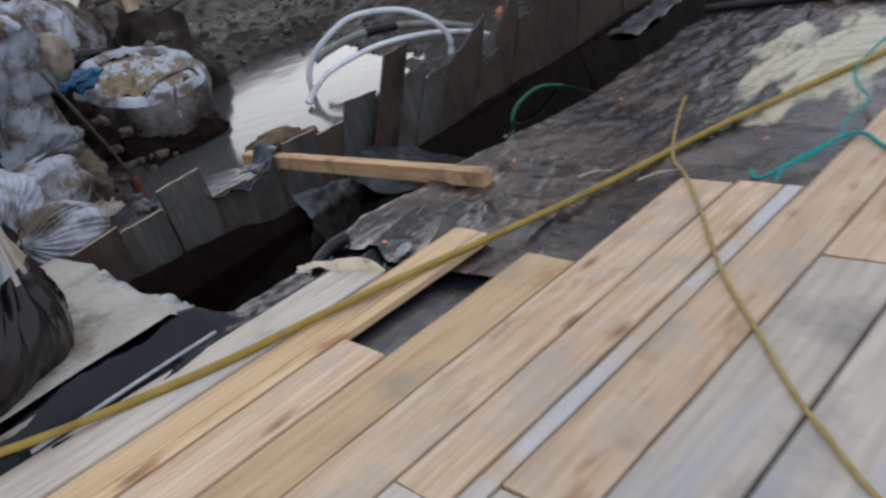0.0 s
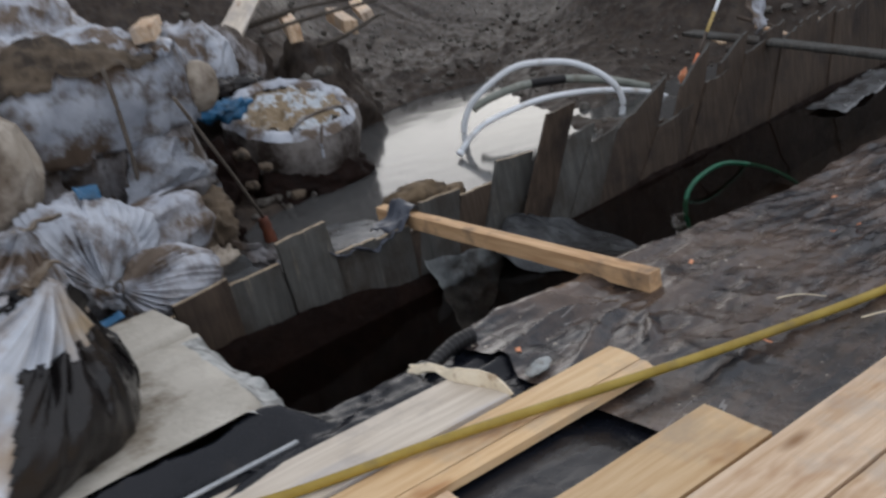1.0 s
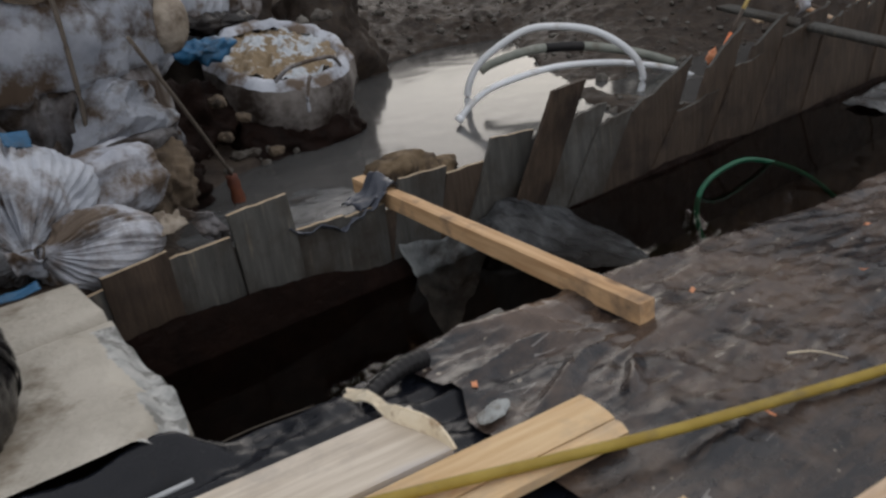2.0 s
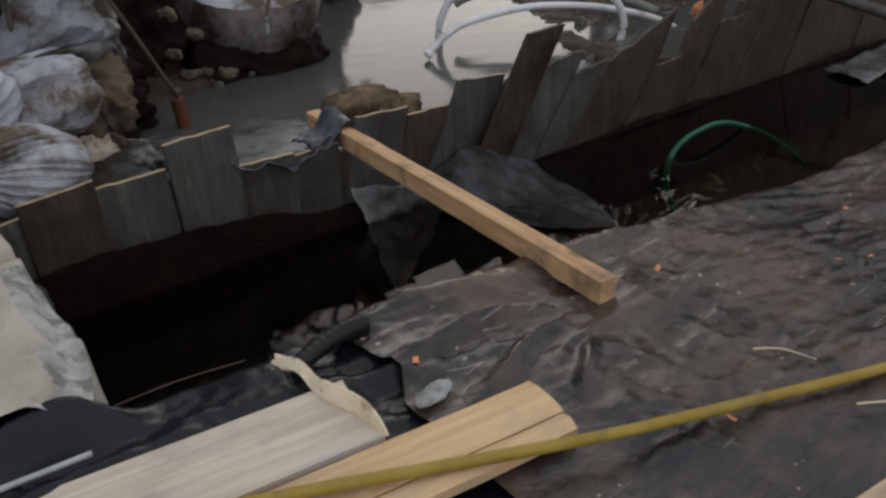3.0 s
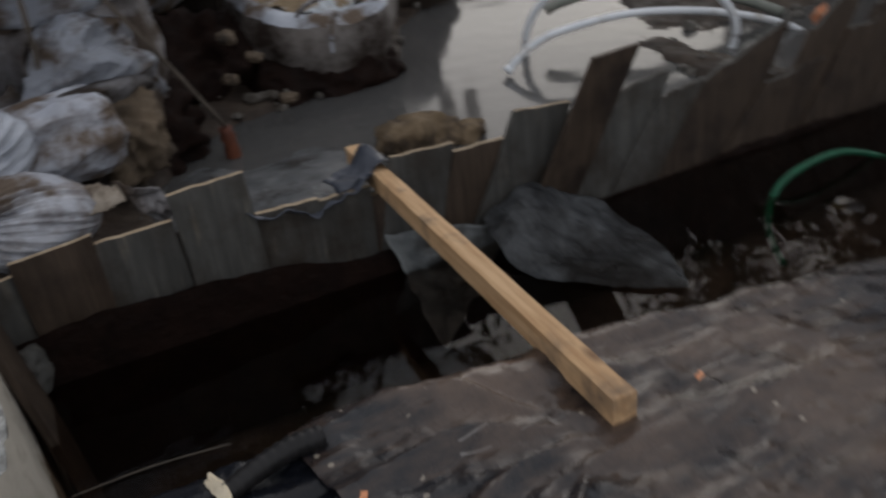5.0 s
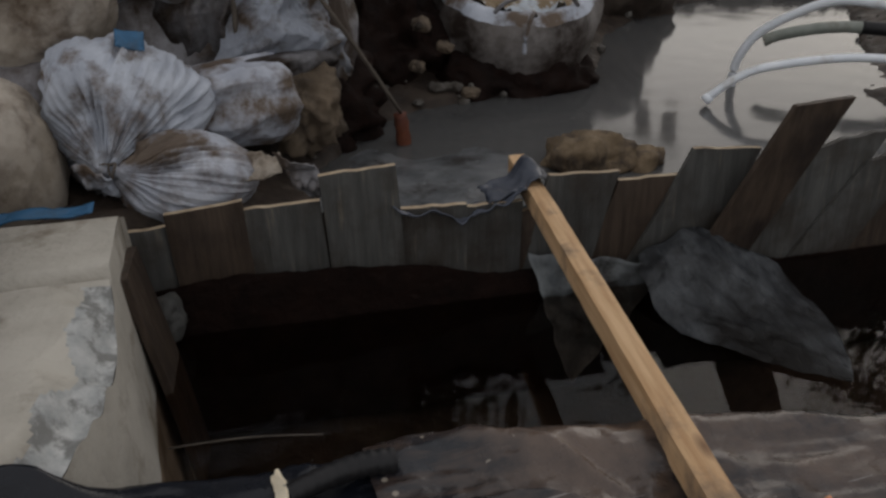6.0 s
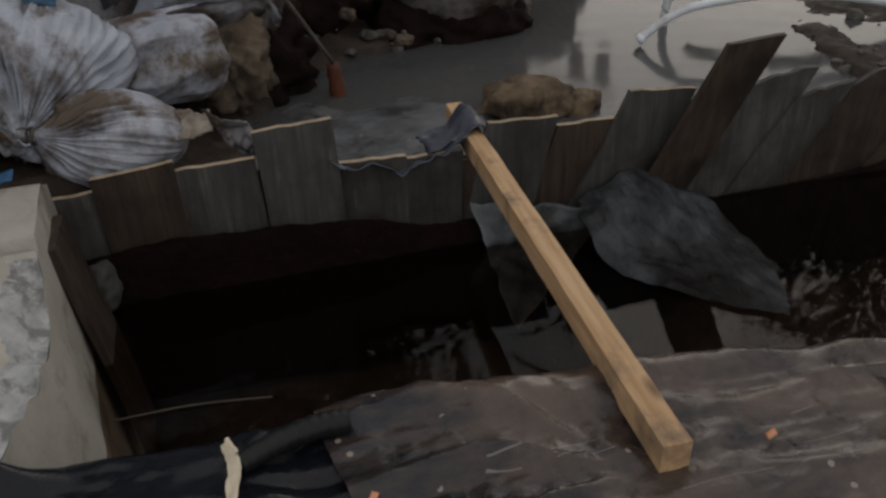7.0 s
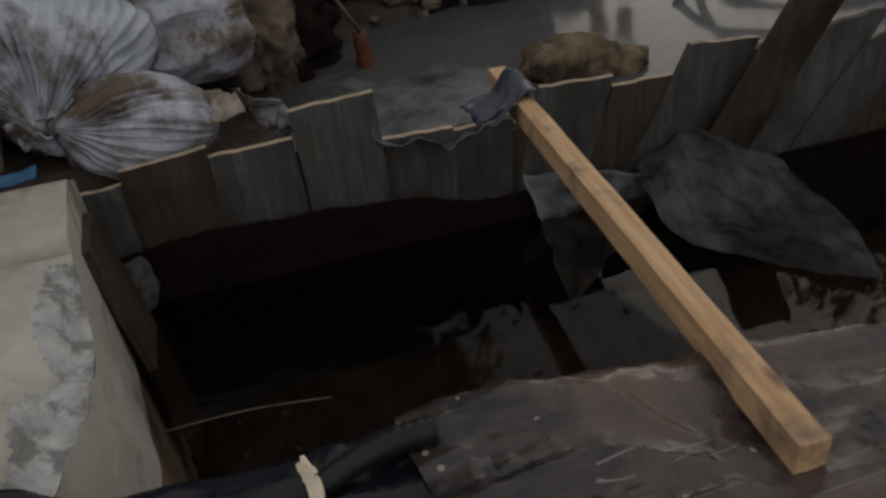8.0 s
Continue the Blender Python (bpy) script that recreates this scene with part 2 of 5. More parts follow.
M_FOLIAGE = surface("dark_leaves", (0.035, 0.05, 0.02), (0.075, 0.09, 0.04), 5.0, (1, 1, 1), None, 2, (0, 1), (0.6, 0.8), 0.2, 20)
M_TRENCH_WATER = water("trench_water", (0.80, 0.70, 0.62), 1.28)
M_POND_WATER = water("pond_water", (0.42, 0.36, 0.30), 1.26, (0.145, 0.146, 0.146), 0.10)


def sheet_material():
    """Black plastic sheet with dried mud, pale specks and a spill of cream powder."""
    m = surface("black_plastic_sheet", (0.008, 0.010, 0.015), (0.018, 0.017, 0.021), 5.0, (1, 1, 1), (0.130, 0.091, 0.070), 3.0, (0.46, 0.68), (0.14, 0.36), 0.55, 16, spec=0.5, streak=((0.075, 0.052, 0.041), 7.0, (1.2, 5.0, 1.0), (0.42, 0.78)))
    n, l = m.node_tree.nodes, m.node_tree.links
    b = n["Principled BSDF"]
    before = b.inputs["Base Color"].links[0].from_socket
    tc = n.new("ShaderNodeTexCoord")
    sep = n.new("ShaderNodeSeparateXYZ"); l.new(tc.outputs["Object"], sep.inputs[0])

    def op(kind, a, c=None):
        x = n.new("ShaderNodeMath"); x.operation = kind
        for i, v in enumerate((a, c)):
            if v is None:
                continue
            if isinstance(v, (int, float)):
                x.inputs[i].default_value = v
            else:
                l.new(v, x.inputs[i])
        return x.outputs[0]

    dx = op("DIVIDE", op("SUBTRACT", sep.outputs[0], 1.50), 0.74)
    dy = op("DIVIDE", op("SUBTRACT", sep.outputs[1], -0.93), 0.36)
    far = op("SQRT", op("ADD", op("MULTIPLY", dx, dx), op("MULTIPLY", dy, dy)))
    spill = n.new("ShaderNodeTexNoise"); spill.inputs["Scale"].default_value, spill.inputs["Detail"].default_value = 3.2, 8.0
    st = n.new("ShaderNodeVectorMath"); st.operation = "MULTIPLY"; st.inputs[1].default_value = (0.6, 1.8, 1)
    l.new(tc.outputs["Object"], st.inputs[0]); l.new(st.outputs[0], spill.inputs["Vector"])
    mask = n.new("ShaderNodeMapRange")
    l.new(op("SUBTRACT", op("ADD", spill.outputs["Fac"], 0.30), op("MULTIPLY", far, 0.34)), mask.inputs["Value"])
    mask.inputs["From Min"].default_value, mask.inputs["From Max"].default_value = 0.44, 0.54
    vor = n.new("ShaderNodeTexVoronoi"); vor.inputs["Scale"].default_value = 16.0
    l.new(tc.outputs["Object"], vor.inputs["Vector"])
    keep = n.new("ShaderNodeTexNoise"); keep.inputs["Scale"].default_value = 5.0; l.new(tc.outputs["Object"], keep.inputs["Vector"])
    speck = op("MULTIPLY", op("LESS_THAN", vor.outputs["Distance"], 0.11), op("GREATER_THAN", keep.outputs["Fac"], 0.56))
    lines = n.new("ShaderNodeTexNoise"); lines.inputs["Scale"].default_value, lines.inputs["Detail"].default_value = 1.5, 0.6
    turn = n.new("ShaderNodeMapping"); turn.inputs["Rotation"].default_value, turn.inputs["Scale"].default_value = (0, 0, radians(-14)), (0.8, 9.0, 1.0)
    l.new(tc.outputs["Object"], turn.inputs["Vector"]); l.new(turn.outputs[0], lines.inputs["Vector"])
    thin = op("LESS_THAN", op("ABSOLUTE", op("SUBTRACT", lines.outputs["Fac"], 0.57)), 0.005)
    scratch = op("MULTIPLY", op("MULTIPLY", thin, op("GREATER_THAN", keep.outputs["Fac"], 0.57)), 0.32)
    for fac, c in ((scratch, (0.50, 0.48, 0.46, 1)), (op("MULTIPLY", speck, 0.6), (0.42, 0.37, 0.30, 1)), (mask.outputs[0], (0.50, 0.45, 0.32, 1))):
        x = n.new("ShaderNodeMix"); x.data_type = "RGBA"
        l.new(fac, x.inputs[0]); l.new(before, x.inputs[6]); x.inputs[7].default_value = c
        before = x.outputs[2]
    l.new(before, b.inputs["Base Color"])
    return m


M_SHEET = sheet_material()
M_FILM = surface("blue_black_sheet", (0.006, 0.008, 0.013), (0.012, 0.013, 0.018), 5.0, (1, 1, 1), (0.030, 0.024, 0.021), 4.0, (0.60, 0.76), (0.16, 0.40), 0.6, 12, spec=0.32)


# ---- builders ----
def mesh_from(bm, name, material, smooth=True):
    me = bpy.data.meshes.new(name)
    bm.normal_update()
    bm.to_mesh(me); bm.free()
    me.materials.append(material)
    if smooth:
        for p in me.polygons:
            p.use_smooth = True
    return me


def thing(name, label, category, at=(0, 0, 0), turn=(0, 0, 0), group="", kind=""):
    ob = new(name)
    ob.empty_display_size = 0.05
    ob.matrix_basis = pose(*at, *turn)
    return tagged(ob, label, category, group, kind)


def part(name, bm, material, parent, label="", at=None, smooth=True):
    ob = new(name, mesh_from(bm, name, material, smooth))
    ob.parent = parent
    if at is not None:
        ob.matrix_basis = at
    return tagged(ob, label)


def solo(name, bm, material, label, category, at=None, group="", kind="", smooth=True):
    ob = new(name, mesh_from(bm, name, material, smooth))
    if at is not None:
        ob.matrix_basis = at
    return tagged(ob, label, category, group, kind)


def rod_mesh(points, radius, sides=10, steps=8, taper=1.0, ridges=0.0, ridge_count=0):
    """A tube along a smooth line through the points."""
    P = [Vector(p) for p in points]
    line = []
    for i in range(len(P) - 1):
        a, b, c, d = P[max(i - 1, 0)], P[i], P[i + 1], P[min(i + 2, len(P) - 1)]
        for k in range(steps):
            t = k / steps
            line.append(0.5 * ((2 * b) + (c - a) * t + (2 * a - 5 * b + 4 * c - d) * t * t + (3 * b - a - 3 * c + d) * t ** 3))
    line.append(P[-1])
    bm, rings = bmesh.new(), []
    side = Vector((0, 0, 1))
    for i, p in enumerate(line):
        d = (line[min(i + 1, len(line) - 1)] - line[max(i - 1, 0)]).normalized()
        u = d.cross(side)
        if u.length < 0.1:
            u = d.cross(Vector((1, 0, 0)))
        u.normalize()
        w = u.cross(d)
        r = radius * (1 + (taper - 1) * i / (len(line) - 1)) * (1 + ridges * math.sin(i / (len(line) - 1) * math.tau * ridge_count))
        rings.append([bm.verts.new(p + r * (math.cos(a) * u + math.sin(a) * w)) for a in (math.tau * k / sides for k in range(sides))])
    for a, b in zip(rings, rings[1:]):
        for k in range(sides):
            bm.faces.new((a[k], a[(k + 1) % sides], b[(k + 1) % sides], b[k]))
    bm.faces.new(rings[0][::-1]); bm.faces.new(rings[-1])
    return bm


def timber(length, width, thick, seed, rag=0.0, bevel=0.003, segs=14):
    """A sawn plank along x, centred, its top at z = 0; rag: how uneven its ends are."""
    rnd = random.Random(seed)
    bm = bmesh.new()
    bow, cup = rnd.uniform(-0.003, 0.003), rnd.uniform(-0.002, 0.002)
    cols = 5
    grid = {}
    for i in range(segs + 1):
        for j in range(cols):
            x = -length / 2 + length * i / segs
            if i in (0, segs):
                x += rnd.uniform(-rag, rag)
            y = -width / 2 + width * j / (cols - 1) + bow * math.sin(math.pi * i / segs) + rnd.uniform(-0.0012, 0.0012)
            e = bevel if j in (0, cols - 1) or i in (0, segs) else 0
            z = cup * (abs(2 * j / (cols - 1) - 1)) - e + rnd.uniform(-0.0008, 0.0008)
            grid[i, j, 0] = bm.verts.new((x, y, z))
            grid[i, j, 1] = bm.verts.new((x, y, z - thick + 2 * e))
    for i in range(segs):
        for j in range(cols - 1):
            bm.faces.new([grid[a, b, 0] for a, b in ((i, j), (i + 1, j), (i + 1, j + 1), (i, j + 1))])
            bm.faces.new([grid[a, b, 1] for a, b in ((i, j + 1), (i + 1, j + 1), (i + 1, j), (i, j))])
        for j in (0, cols - 1):
            q = [grid[i, j, 0], grid[i, j, 1], grid[i + 1, j, 1], grid[i + 1, j, 0]]
            bm.faces.new(q if j == 0 else q[::-1])
    for j in range(cols - 1):
        for i in (0, segs):
            q = [grid[i, j, 0], grid[i, j + 1, 0], grid[i, j + 1, 1], grid[i, j, 1]]
            bm.faces.new(q if i == 0 else q[::-1])
    return bm


def fractal(p, scale, octaves=4):
    return noise.fractal(Vector(p) * scale, 0.8, 2.0, octaves)


def lump(radii, seed, amp=0.06, scale=3.0, subdiv=4, square=1.0, flat=-9.0, tie=None, flutes=0, flute_amp=0.0, crease=0.0):
    """A filled sack, clod or stone: a rounded form with folds; tie: where its neck is gathered, from which the folds run."""
    bm = bmesh.new()
    bmesh.ops.create_icosphere(bm, subdivisions=subdiv, radius=1.0)
    R = Vector(radii)
    off = Vector((seed * 3.1, seed * 1.7, seed * 0.9))
    for v in bm.verts:
        d = v.co.normalized()
        if square != 1.0:
            d = Vector([math.copysign(abs(c) ** square, c) for c in d])
        p = Vector((d.x * R.x, d.y * R.y, d.z * R.z))
        k = amp * fractal(p + off, scale)
        if crease:
            k -= crease * abs(noise.noise((p + off) * scale * 1.6)) ** 0.5
        if tie is not None:
            t = Vector(tie)
            q = p - t
            far = q.length
            ang = math.atan2(q.z, q.x) if abs(t.y) > max(abs(t.x), abs(t.z)) else math.atan2(q.z, q.y)
            k += flute_amp * math.sin(flutes * ang + 2.0 * noise.noise(p * 4 + off)) * math.exp(-(far / (max(R) * 1.3)) ** 2) * min(1, far / 0.04)
        p += d.normalized() * k
        p.z = max(p.z, flat)
        v.co = p
    return bm


def cloth(corner, u, v, nu, nv, seed, amp, scale, shape=None, thick=0.004):
    """A crumpled sheet from a corner along u and v; shape(s, t) gives a shift; it has thickness."""
    bm = bmesh.new()
    corner, u, v = Vector(corner), Vector(u), Vector(v)
    n = u.cross(v).normalized()
    rows = []
    for i in range(nu + 1):
        row = []
        for j in range(nv + 1):
            s, t = i / nu, j / nv
            p = corner + u * s + v * t
            if shape:
                p += Vector(shape(s, t))
            q = p * scale + Vector((seed * 5.3, seed, 0))
            p += n * amp * (noise.noise(q) + 0.5 * (1 - 2 * abs(noise.noise(q * 2.1))))
            row.append(bm.verts.new(p))
        rows.append(row)
    for a, b in zip(rows, rows[1:]):
        for j in range(nv):
            bm.faces.new((a[j], b[j], b[j + 1], a[j + 1]))
    bm.normal_update()
    bmesh.ops.solidify(bm, geom=bm.faces[:], thickness=thick)
    return bm


def smooth(a, b, x):
    t = np.clip((x - a) / (b - a), 0, 1)
    return t * t * (3 - 2 * t)


def wavy(X, Y, seed, terms, lo, hi):
    """A cheap rolling height field from crossed waves."""
    rs = np.random.RandomState(seed)
    out = np.zeros_like(X)
    for _ in range(terms):
        k, a, ph = rs.uniform(lo, hi), rs.uniform(0, math.tau), rs.uniform(0, math.tau)
        w = k * (X * math.cos(a) + Y * math.sin(a)) + ph
        out += np.sin(w + 1.3 * np.sin(0.6 * k * (X * math.sin(a) - Y * math.cos(a)) + ph)) / (k / lo)
    return out / terms ** 0.5


def grid_mesh(name, X, Y, Z, material):
    nx, ny = X.shape
    verts = np.stack([X, Y, Z], -1).reshape(-1, 3)
    idx = np.arange(nx * ny).reshape(nx, ny)
    faces = np.stack([idx[:-1, :-1], idx[1:, :-1], idx[1:, 1:], idx[:-1, 1:]], -1).reshape(-1, 4)
    me = bpy.data.meshes.new(name)
    me.from_pydata(verts.tolist(), [], faces.tolist())
    me.materials.append(material)
    for p in me.polygons:
        p.use_smooth = True
    return me


# ---- ground, trench, pond ----
TRENCH_Z, POND_Z, WALL_Y = -0.32, -0.1, 1.475
EDGE_X = [-3.2, -1.9, -1.72, -1.41, -1.23, -1.04, -0.84, -0.63, -0.51, -0.05, 0.29, 0.51, 1.07, 2.15, 9.0]
EDGE_Y = [0.34, 0.34, 0.34, 0.34, 0.34, 0.345, 0.34, 0.37, 0.36, 0.31, 0.25, 0.22, 0.10, 0.08, 0.0]
POND = [(-0.70, 1.4), (-0.66, 2.2), (-0.42, 2.65), (-0.12, 2.95), (0.5, 3.12), (1.05, 3.4), (1.42, 4.2), (2.1, 5.0), (3.0, 5.3), (3.75, 5.0), (3.1, 3.9), (2.65, 3.15), (2.2, 2.6), (1.9, 1.4)]


def pond_distance(X, Y):
    """Distance to the pond's shore, negative inside."""
    best, inside = np.full(X.shape, 1e9), np.zeros(X.shape, bool)
    for (ax, ay), (bx, by) in zip(POND, POND[1:] + POND[:1]):
        ex, ey = bx - ax, by - ay
        t = np.clip(((X - ax) * ex + (Y - ay) * ey) / (ex * ex + ey * ey), 0, 1)
        best = np.minimum(best, np.hypot(X - ax - t * ex, Y - ay - t * ey))
        cross = (ay > Y) != (by > Y)
        with np.errstate(divide="ignore", invalid="ignore"):
            inside ^= cross & (X < (bx - ax) * (Y - ay) / (by - ay) + ax)
    return np.where(inside, -best, best)


def spread(lo, hi, step, far, grow):
    mid = list(np.arange(lo, hi + step / 2, step))
    s, a, b = step, [], []
    x = 0.0
    while x < far:
        s *= grow
        x += s
        a.append(lo - x), b.append(hi + x)
    return np.array(a[::-1] + mid + b)


gx, gy = spread(-3.4, 6.0, 0.045, 300, 1.16), spread(-0.4, 6.6, 0.04, 300, 1.16)
X, Y = np.meshgrid(gx, gy, indexing="ij")
edge = np.interp(X, EDGE_X, EDGE_Y)
d = pond_distance(X, Y)
rough = wavy(X, Y, 3, 10, 2.0, 14.0)
fine = wavy(X, Y, 5, 14, 16.0, 50.0)
out = np.maximum(d, 0)
bank = -0.09 + 0.30 * np.minimum(out, 0.6) + 0.030 * np.minimum(out, 14) + (0.02 + 0.05 * smooth(0.1, 0.8, out)) * rough + 0.03 * smooth(0.0, 0.3, out) * np.abs(fine)
bank = np.where(d < 0, -0.1 + 0.9 * np.maximum(d, -0.30) - 0.03, bank)
east = smooth(2.0, 2.6, X) * (1 - smooth(2.2, 4.5, Y))
bank = bank * (1 - east) + east * np.minimum(bank, -0.17 + 0.05 * (Y - 1.5) + 3.0 * smooth(4.3, 8.0, X) * smooth(1.6, 2.4, Y))
bank = bank + 1.15 * smooth(7.0, 12.0, Y) * (1 - smooth(8.0, 11.0, X)) + 2.6 * smooth(5.4, 9.0, Y) * (1 - smooth(1.4, 3.6, X - 0.25 * (Y - 6))) + 3.0 * smooth(4.3, 8.0, X) * smooth(1.6, 2.4, Y) * (1 - smooth(4.2, 6.4, Y))
H = np.where(Y < edge + 0.06, -0.055, np.where(Y < WALL_Y + 0.045, -1.15, bank))
H = np.where((Y > 1.2) & (Y < WALL_Y + 0.045) & (Y >= edge + 0.06), -1.15 + 0.75 * smooth(1.44, 1.5, Y), H)
H = np.where((X < -1.32) & (Y > edge), np.where(Y > 1.35, bank, -0.05), H)
H = np.where((X > 7.5) & (Y < WALL_Y), -0.05 + 0.22 * np.minimum(X - 7.5, 6), H)
H = np.where((Y < -2.0) | (X < -3.2), np.minimum(np.maximum(H, -0.055), 0.6), H)
inner = np.where((Y < edge + 0.06) & (X < 2.4), 0.1, 1.0)
H = H + inner * (0.020 * rough + 0.016 * fine)
H = H + np.where((X > 2.5) & (Y < edge), 0.03 * rough, 0)
ground = tagged(new("ground", grid_mesh("ground", X, Y, H, M_SOIL)), "dark brown wet churned soil of a dug-up site", "ground", kind="structure")


def pool(name, label, x0, x1, y0, y1, z, material, slope, seed):
    U, V = np.meshgrid(np.arange(x0, x1, 0.03), np.linspace(y0, y1, int((y1 - y0) / 0.03)), indexing="ij")
    ob = new(name, grid_mesh(name, U, V, z + slope / 9.0 * wavy(U, V, seed, 12, 9.0, 32.0), material))
    ob.visible_shadow = False
    return tagged(ob, label, "water", kind="structure")


pool("trench_water", "still dark brown water filling the trench", -1.3, 7.4, -0.1, WALL_Y - 0.02, TRENCH_Z, M_TRENCH_WATER, 0.012, 71)
pool("pond_water", "still grey pond water reflecting the overcast sky", -0.9, 4.6, WALL_Y + 0.02, 6.3, POND_Z, M_POND_WATER, 0.006, 72)

# stones and clods over the bank
rnd = random.Random(11)
bm = bmesh.new()
for _ in range(2600):
    x, y = rnd.uniform(-1.2, 7.5), rnd.uniform(1.6, 9.0)
    dist = float(pond_distance(np.array([[x]]), np.array([[y]]))[0, 0])
    if dist < -0.05 or rnd.random() < 0.12 * dist:
        continue
    i, j = int(np.searchsorted(gx, x)), int(np.searchsorted(gy, y))
    r = 0.012 + 0.045 * rnd.random() ** 4
    made = bmesh.ops.create_icosphere(bm, subdivisions=1, radius=r, matrix=pose(x, y, float(H[i, j]) + r * 0.25, rnd.uniform(0, 360), rnd.uniform(0, 360), 0))
    k = (rnd.uniform(0.7, 1.3), rnd.uniform(0.7, 1.3), rnd.uniform(0.5, 0.9))
    for v in made["verts"]:
        c = Vector((x, y, float(H[i, j]) + r * 0.25))
        q = v.co - c
        v.co = c + Vector((q.x * k[0], q.y * k[1], q.z * k[2])) * rnd.uniform(0.8, 1.2)
solo("gravel", bm, M_STONE, "loose grey stones and clods scattered over the bank", "gravel", kind="stuff", smooth=False)


# ---- plastic sheets over the near edge ----
def crinkle(U, V, seed):
    """Sharp small creases, drawn out like pulled film."""
    c = np.zeros_like(U)
    for k in range(4):
        f = 1.7 ** k
        w = wavy(U * f, V * f, seed + k, 5, 6.0, 12.0)
        c += (1 - np.minimum(np.abs(w) * 2.2, 1)) / f
    return c


def plastic_sheet(name, us, left_of, material, lower, seed, gain=1.0):
    down = np.concatenate([np.linspace(-2.9, -1.0, 24)[:-1], np.linspace(-1.0, 0.0, 110)[:-1], np.linspace(0.0, 0.62, 30)])
    U, V = np.meshgrid(us, down, indexing="ij")
    e = np.interp(U, EDGE_X, EDGE_Y) + 0.008 * np.sin(9 * U) + 0.005 * np.sin(23 * U + 1)
    over, flat = np.maximum(V, 0), np.minimum(V, 0)
    bend = np.minimum(over, 0.09) / 0.09
    Yv = e + flat + 0.05 * np.sin(bend * math.pi / 2) + 0.04 * np.maximum(over - 0.09, 0)
    Zv = -0.055 * (1 - np.cos(bend * math.pi / 2)) - np.maximum(over - 0.09, 0)
    if left_of is not None:
        U = U + np.interp(Yv, *left_of) * (1 - smooth(0.0, 0.5, U - us[0]))
    free = smooth(-0.30, -0.02, Yv + 0.11 * U)
    free = np.maximum(free, smooth(-0.45, -0.30, U) * smooth(-0.62, -0.5, Yv + 0.11 * U))
    free = np.maximum(free, smooth(0.08, 0.25, U) * smooth(-1.2, -1.05, Yv + 0.11 * U))
    # long pulls run out from the foot of the beam
    px, py = U + 0.03, Yv - 0.04
    ang, reach = np.arctan2(py, px), np.hypot(px, py)
    pulls = (1 - np.minimum(1.6 * np.abs(np.sin(7 * ang + 1.1 * np.sin(4 * reach) + 0.5 * np.sin(9 * reach + 2 * ang) + 0.8)), 1)) * np.exp(-((reach - 0.40) / 0.27) ** 2) * smooth(0.02, 0.3, -px) * smooth(-0.34, -0.16, py) * (1 - 0.8 * smooth(-0.12, 0.0, V))
    a = wavy(U, Yv * 2.2, seed, 9, 5.0, 16.0)
    relief = 0.004 * a + 0.0060 * crinkle(0.8 * U + 0.25 * Yv, 2.2 * Yv, seed + 10) + 0.0026 * crinkle(3.0 * U, Yv, seed + 20) + 0.034 * pulls + 0.0055 * crinkle(0.26 * U - 0.10 * Yv, 1.5 * Yv + 0.4 * U, seed + 31) - 0.008
    Zv = Zv + gain * relief * (0.10 + 0.90 * free) - 0.006 * (1 - free) - lower * (1 + 5 * smooth(-0.82, -0.70, U))
    left = 1 - smooth(-1.32, -1.10, U)
    Zv = Zv + left * (0.125 * np.exp(-((Yv - e + 0.004) / 0.052) ** 2) + 0.035 * np.exp(-((Yv - e + 0.13 - 0.02 * np.sin(5 * U)) / 0.022) ** 2)) * (0.95 + 0.06 * np.sin(7 * U) + 0.04 * np.sin(17 * U))
    lip = smooth(-0.75, -0.66, U) * (1 - smooth(0.2, 0.9, U))
    Zv = Zv + lip * 0.020 * np.exp(-((Yv - e + 0.02) / 0.05) ** 2)
    return grid_mesh(name, U, Yv, Zv, material)


under = tagged(new("plastic_sheet", plastic_sheet("plastic_sheet", np.arange(-3.2, -0.40, 0.014), None, M_FILM, 0.004, 51, 1.8)), "creased blue-black plastic sheet under the deck planks", "plastic sheet")
sheet = tagged(new("plastic_sheet", plastic_sheet("plastic_sheet", np.arange(-0.66, 2.6, 0.012), ([-2.9, -0.2, 0.0, 0.1, 0.33, 0.5], [0.0, -0.03, -0.03, 0.03, 0.0, 0.0]), M_SHEET, 0.0, 21, 1.45)), "creased black plastic sheet, dusty with mud, draped over the trench edge", "plastic sheet")
hem = rod_mesh([(2.58, 0.1, 0.03), (2.6, -0.3, 0.03), (2.56, -0.7, 0.035), (2.5, -1.1, 0.03), (2.5, -1.9, 0.03)], 0.028, 8)
part("rolled_hem", hem, M_BLACK, sheet, "black rolled-up far edge")

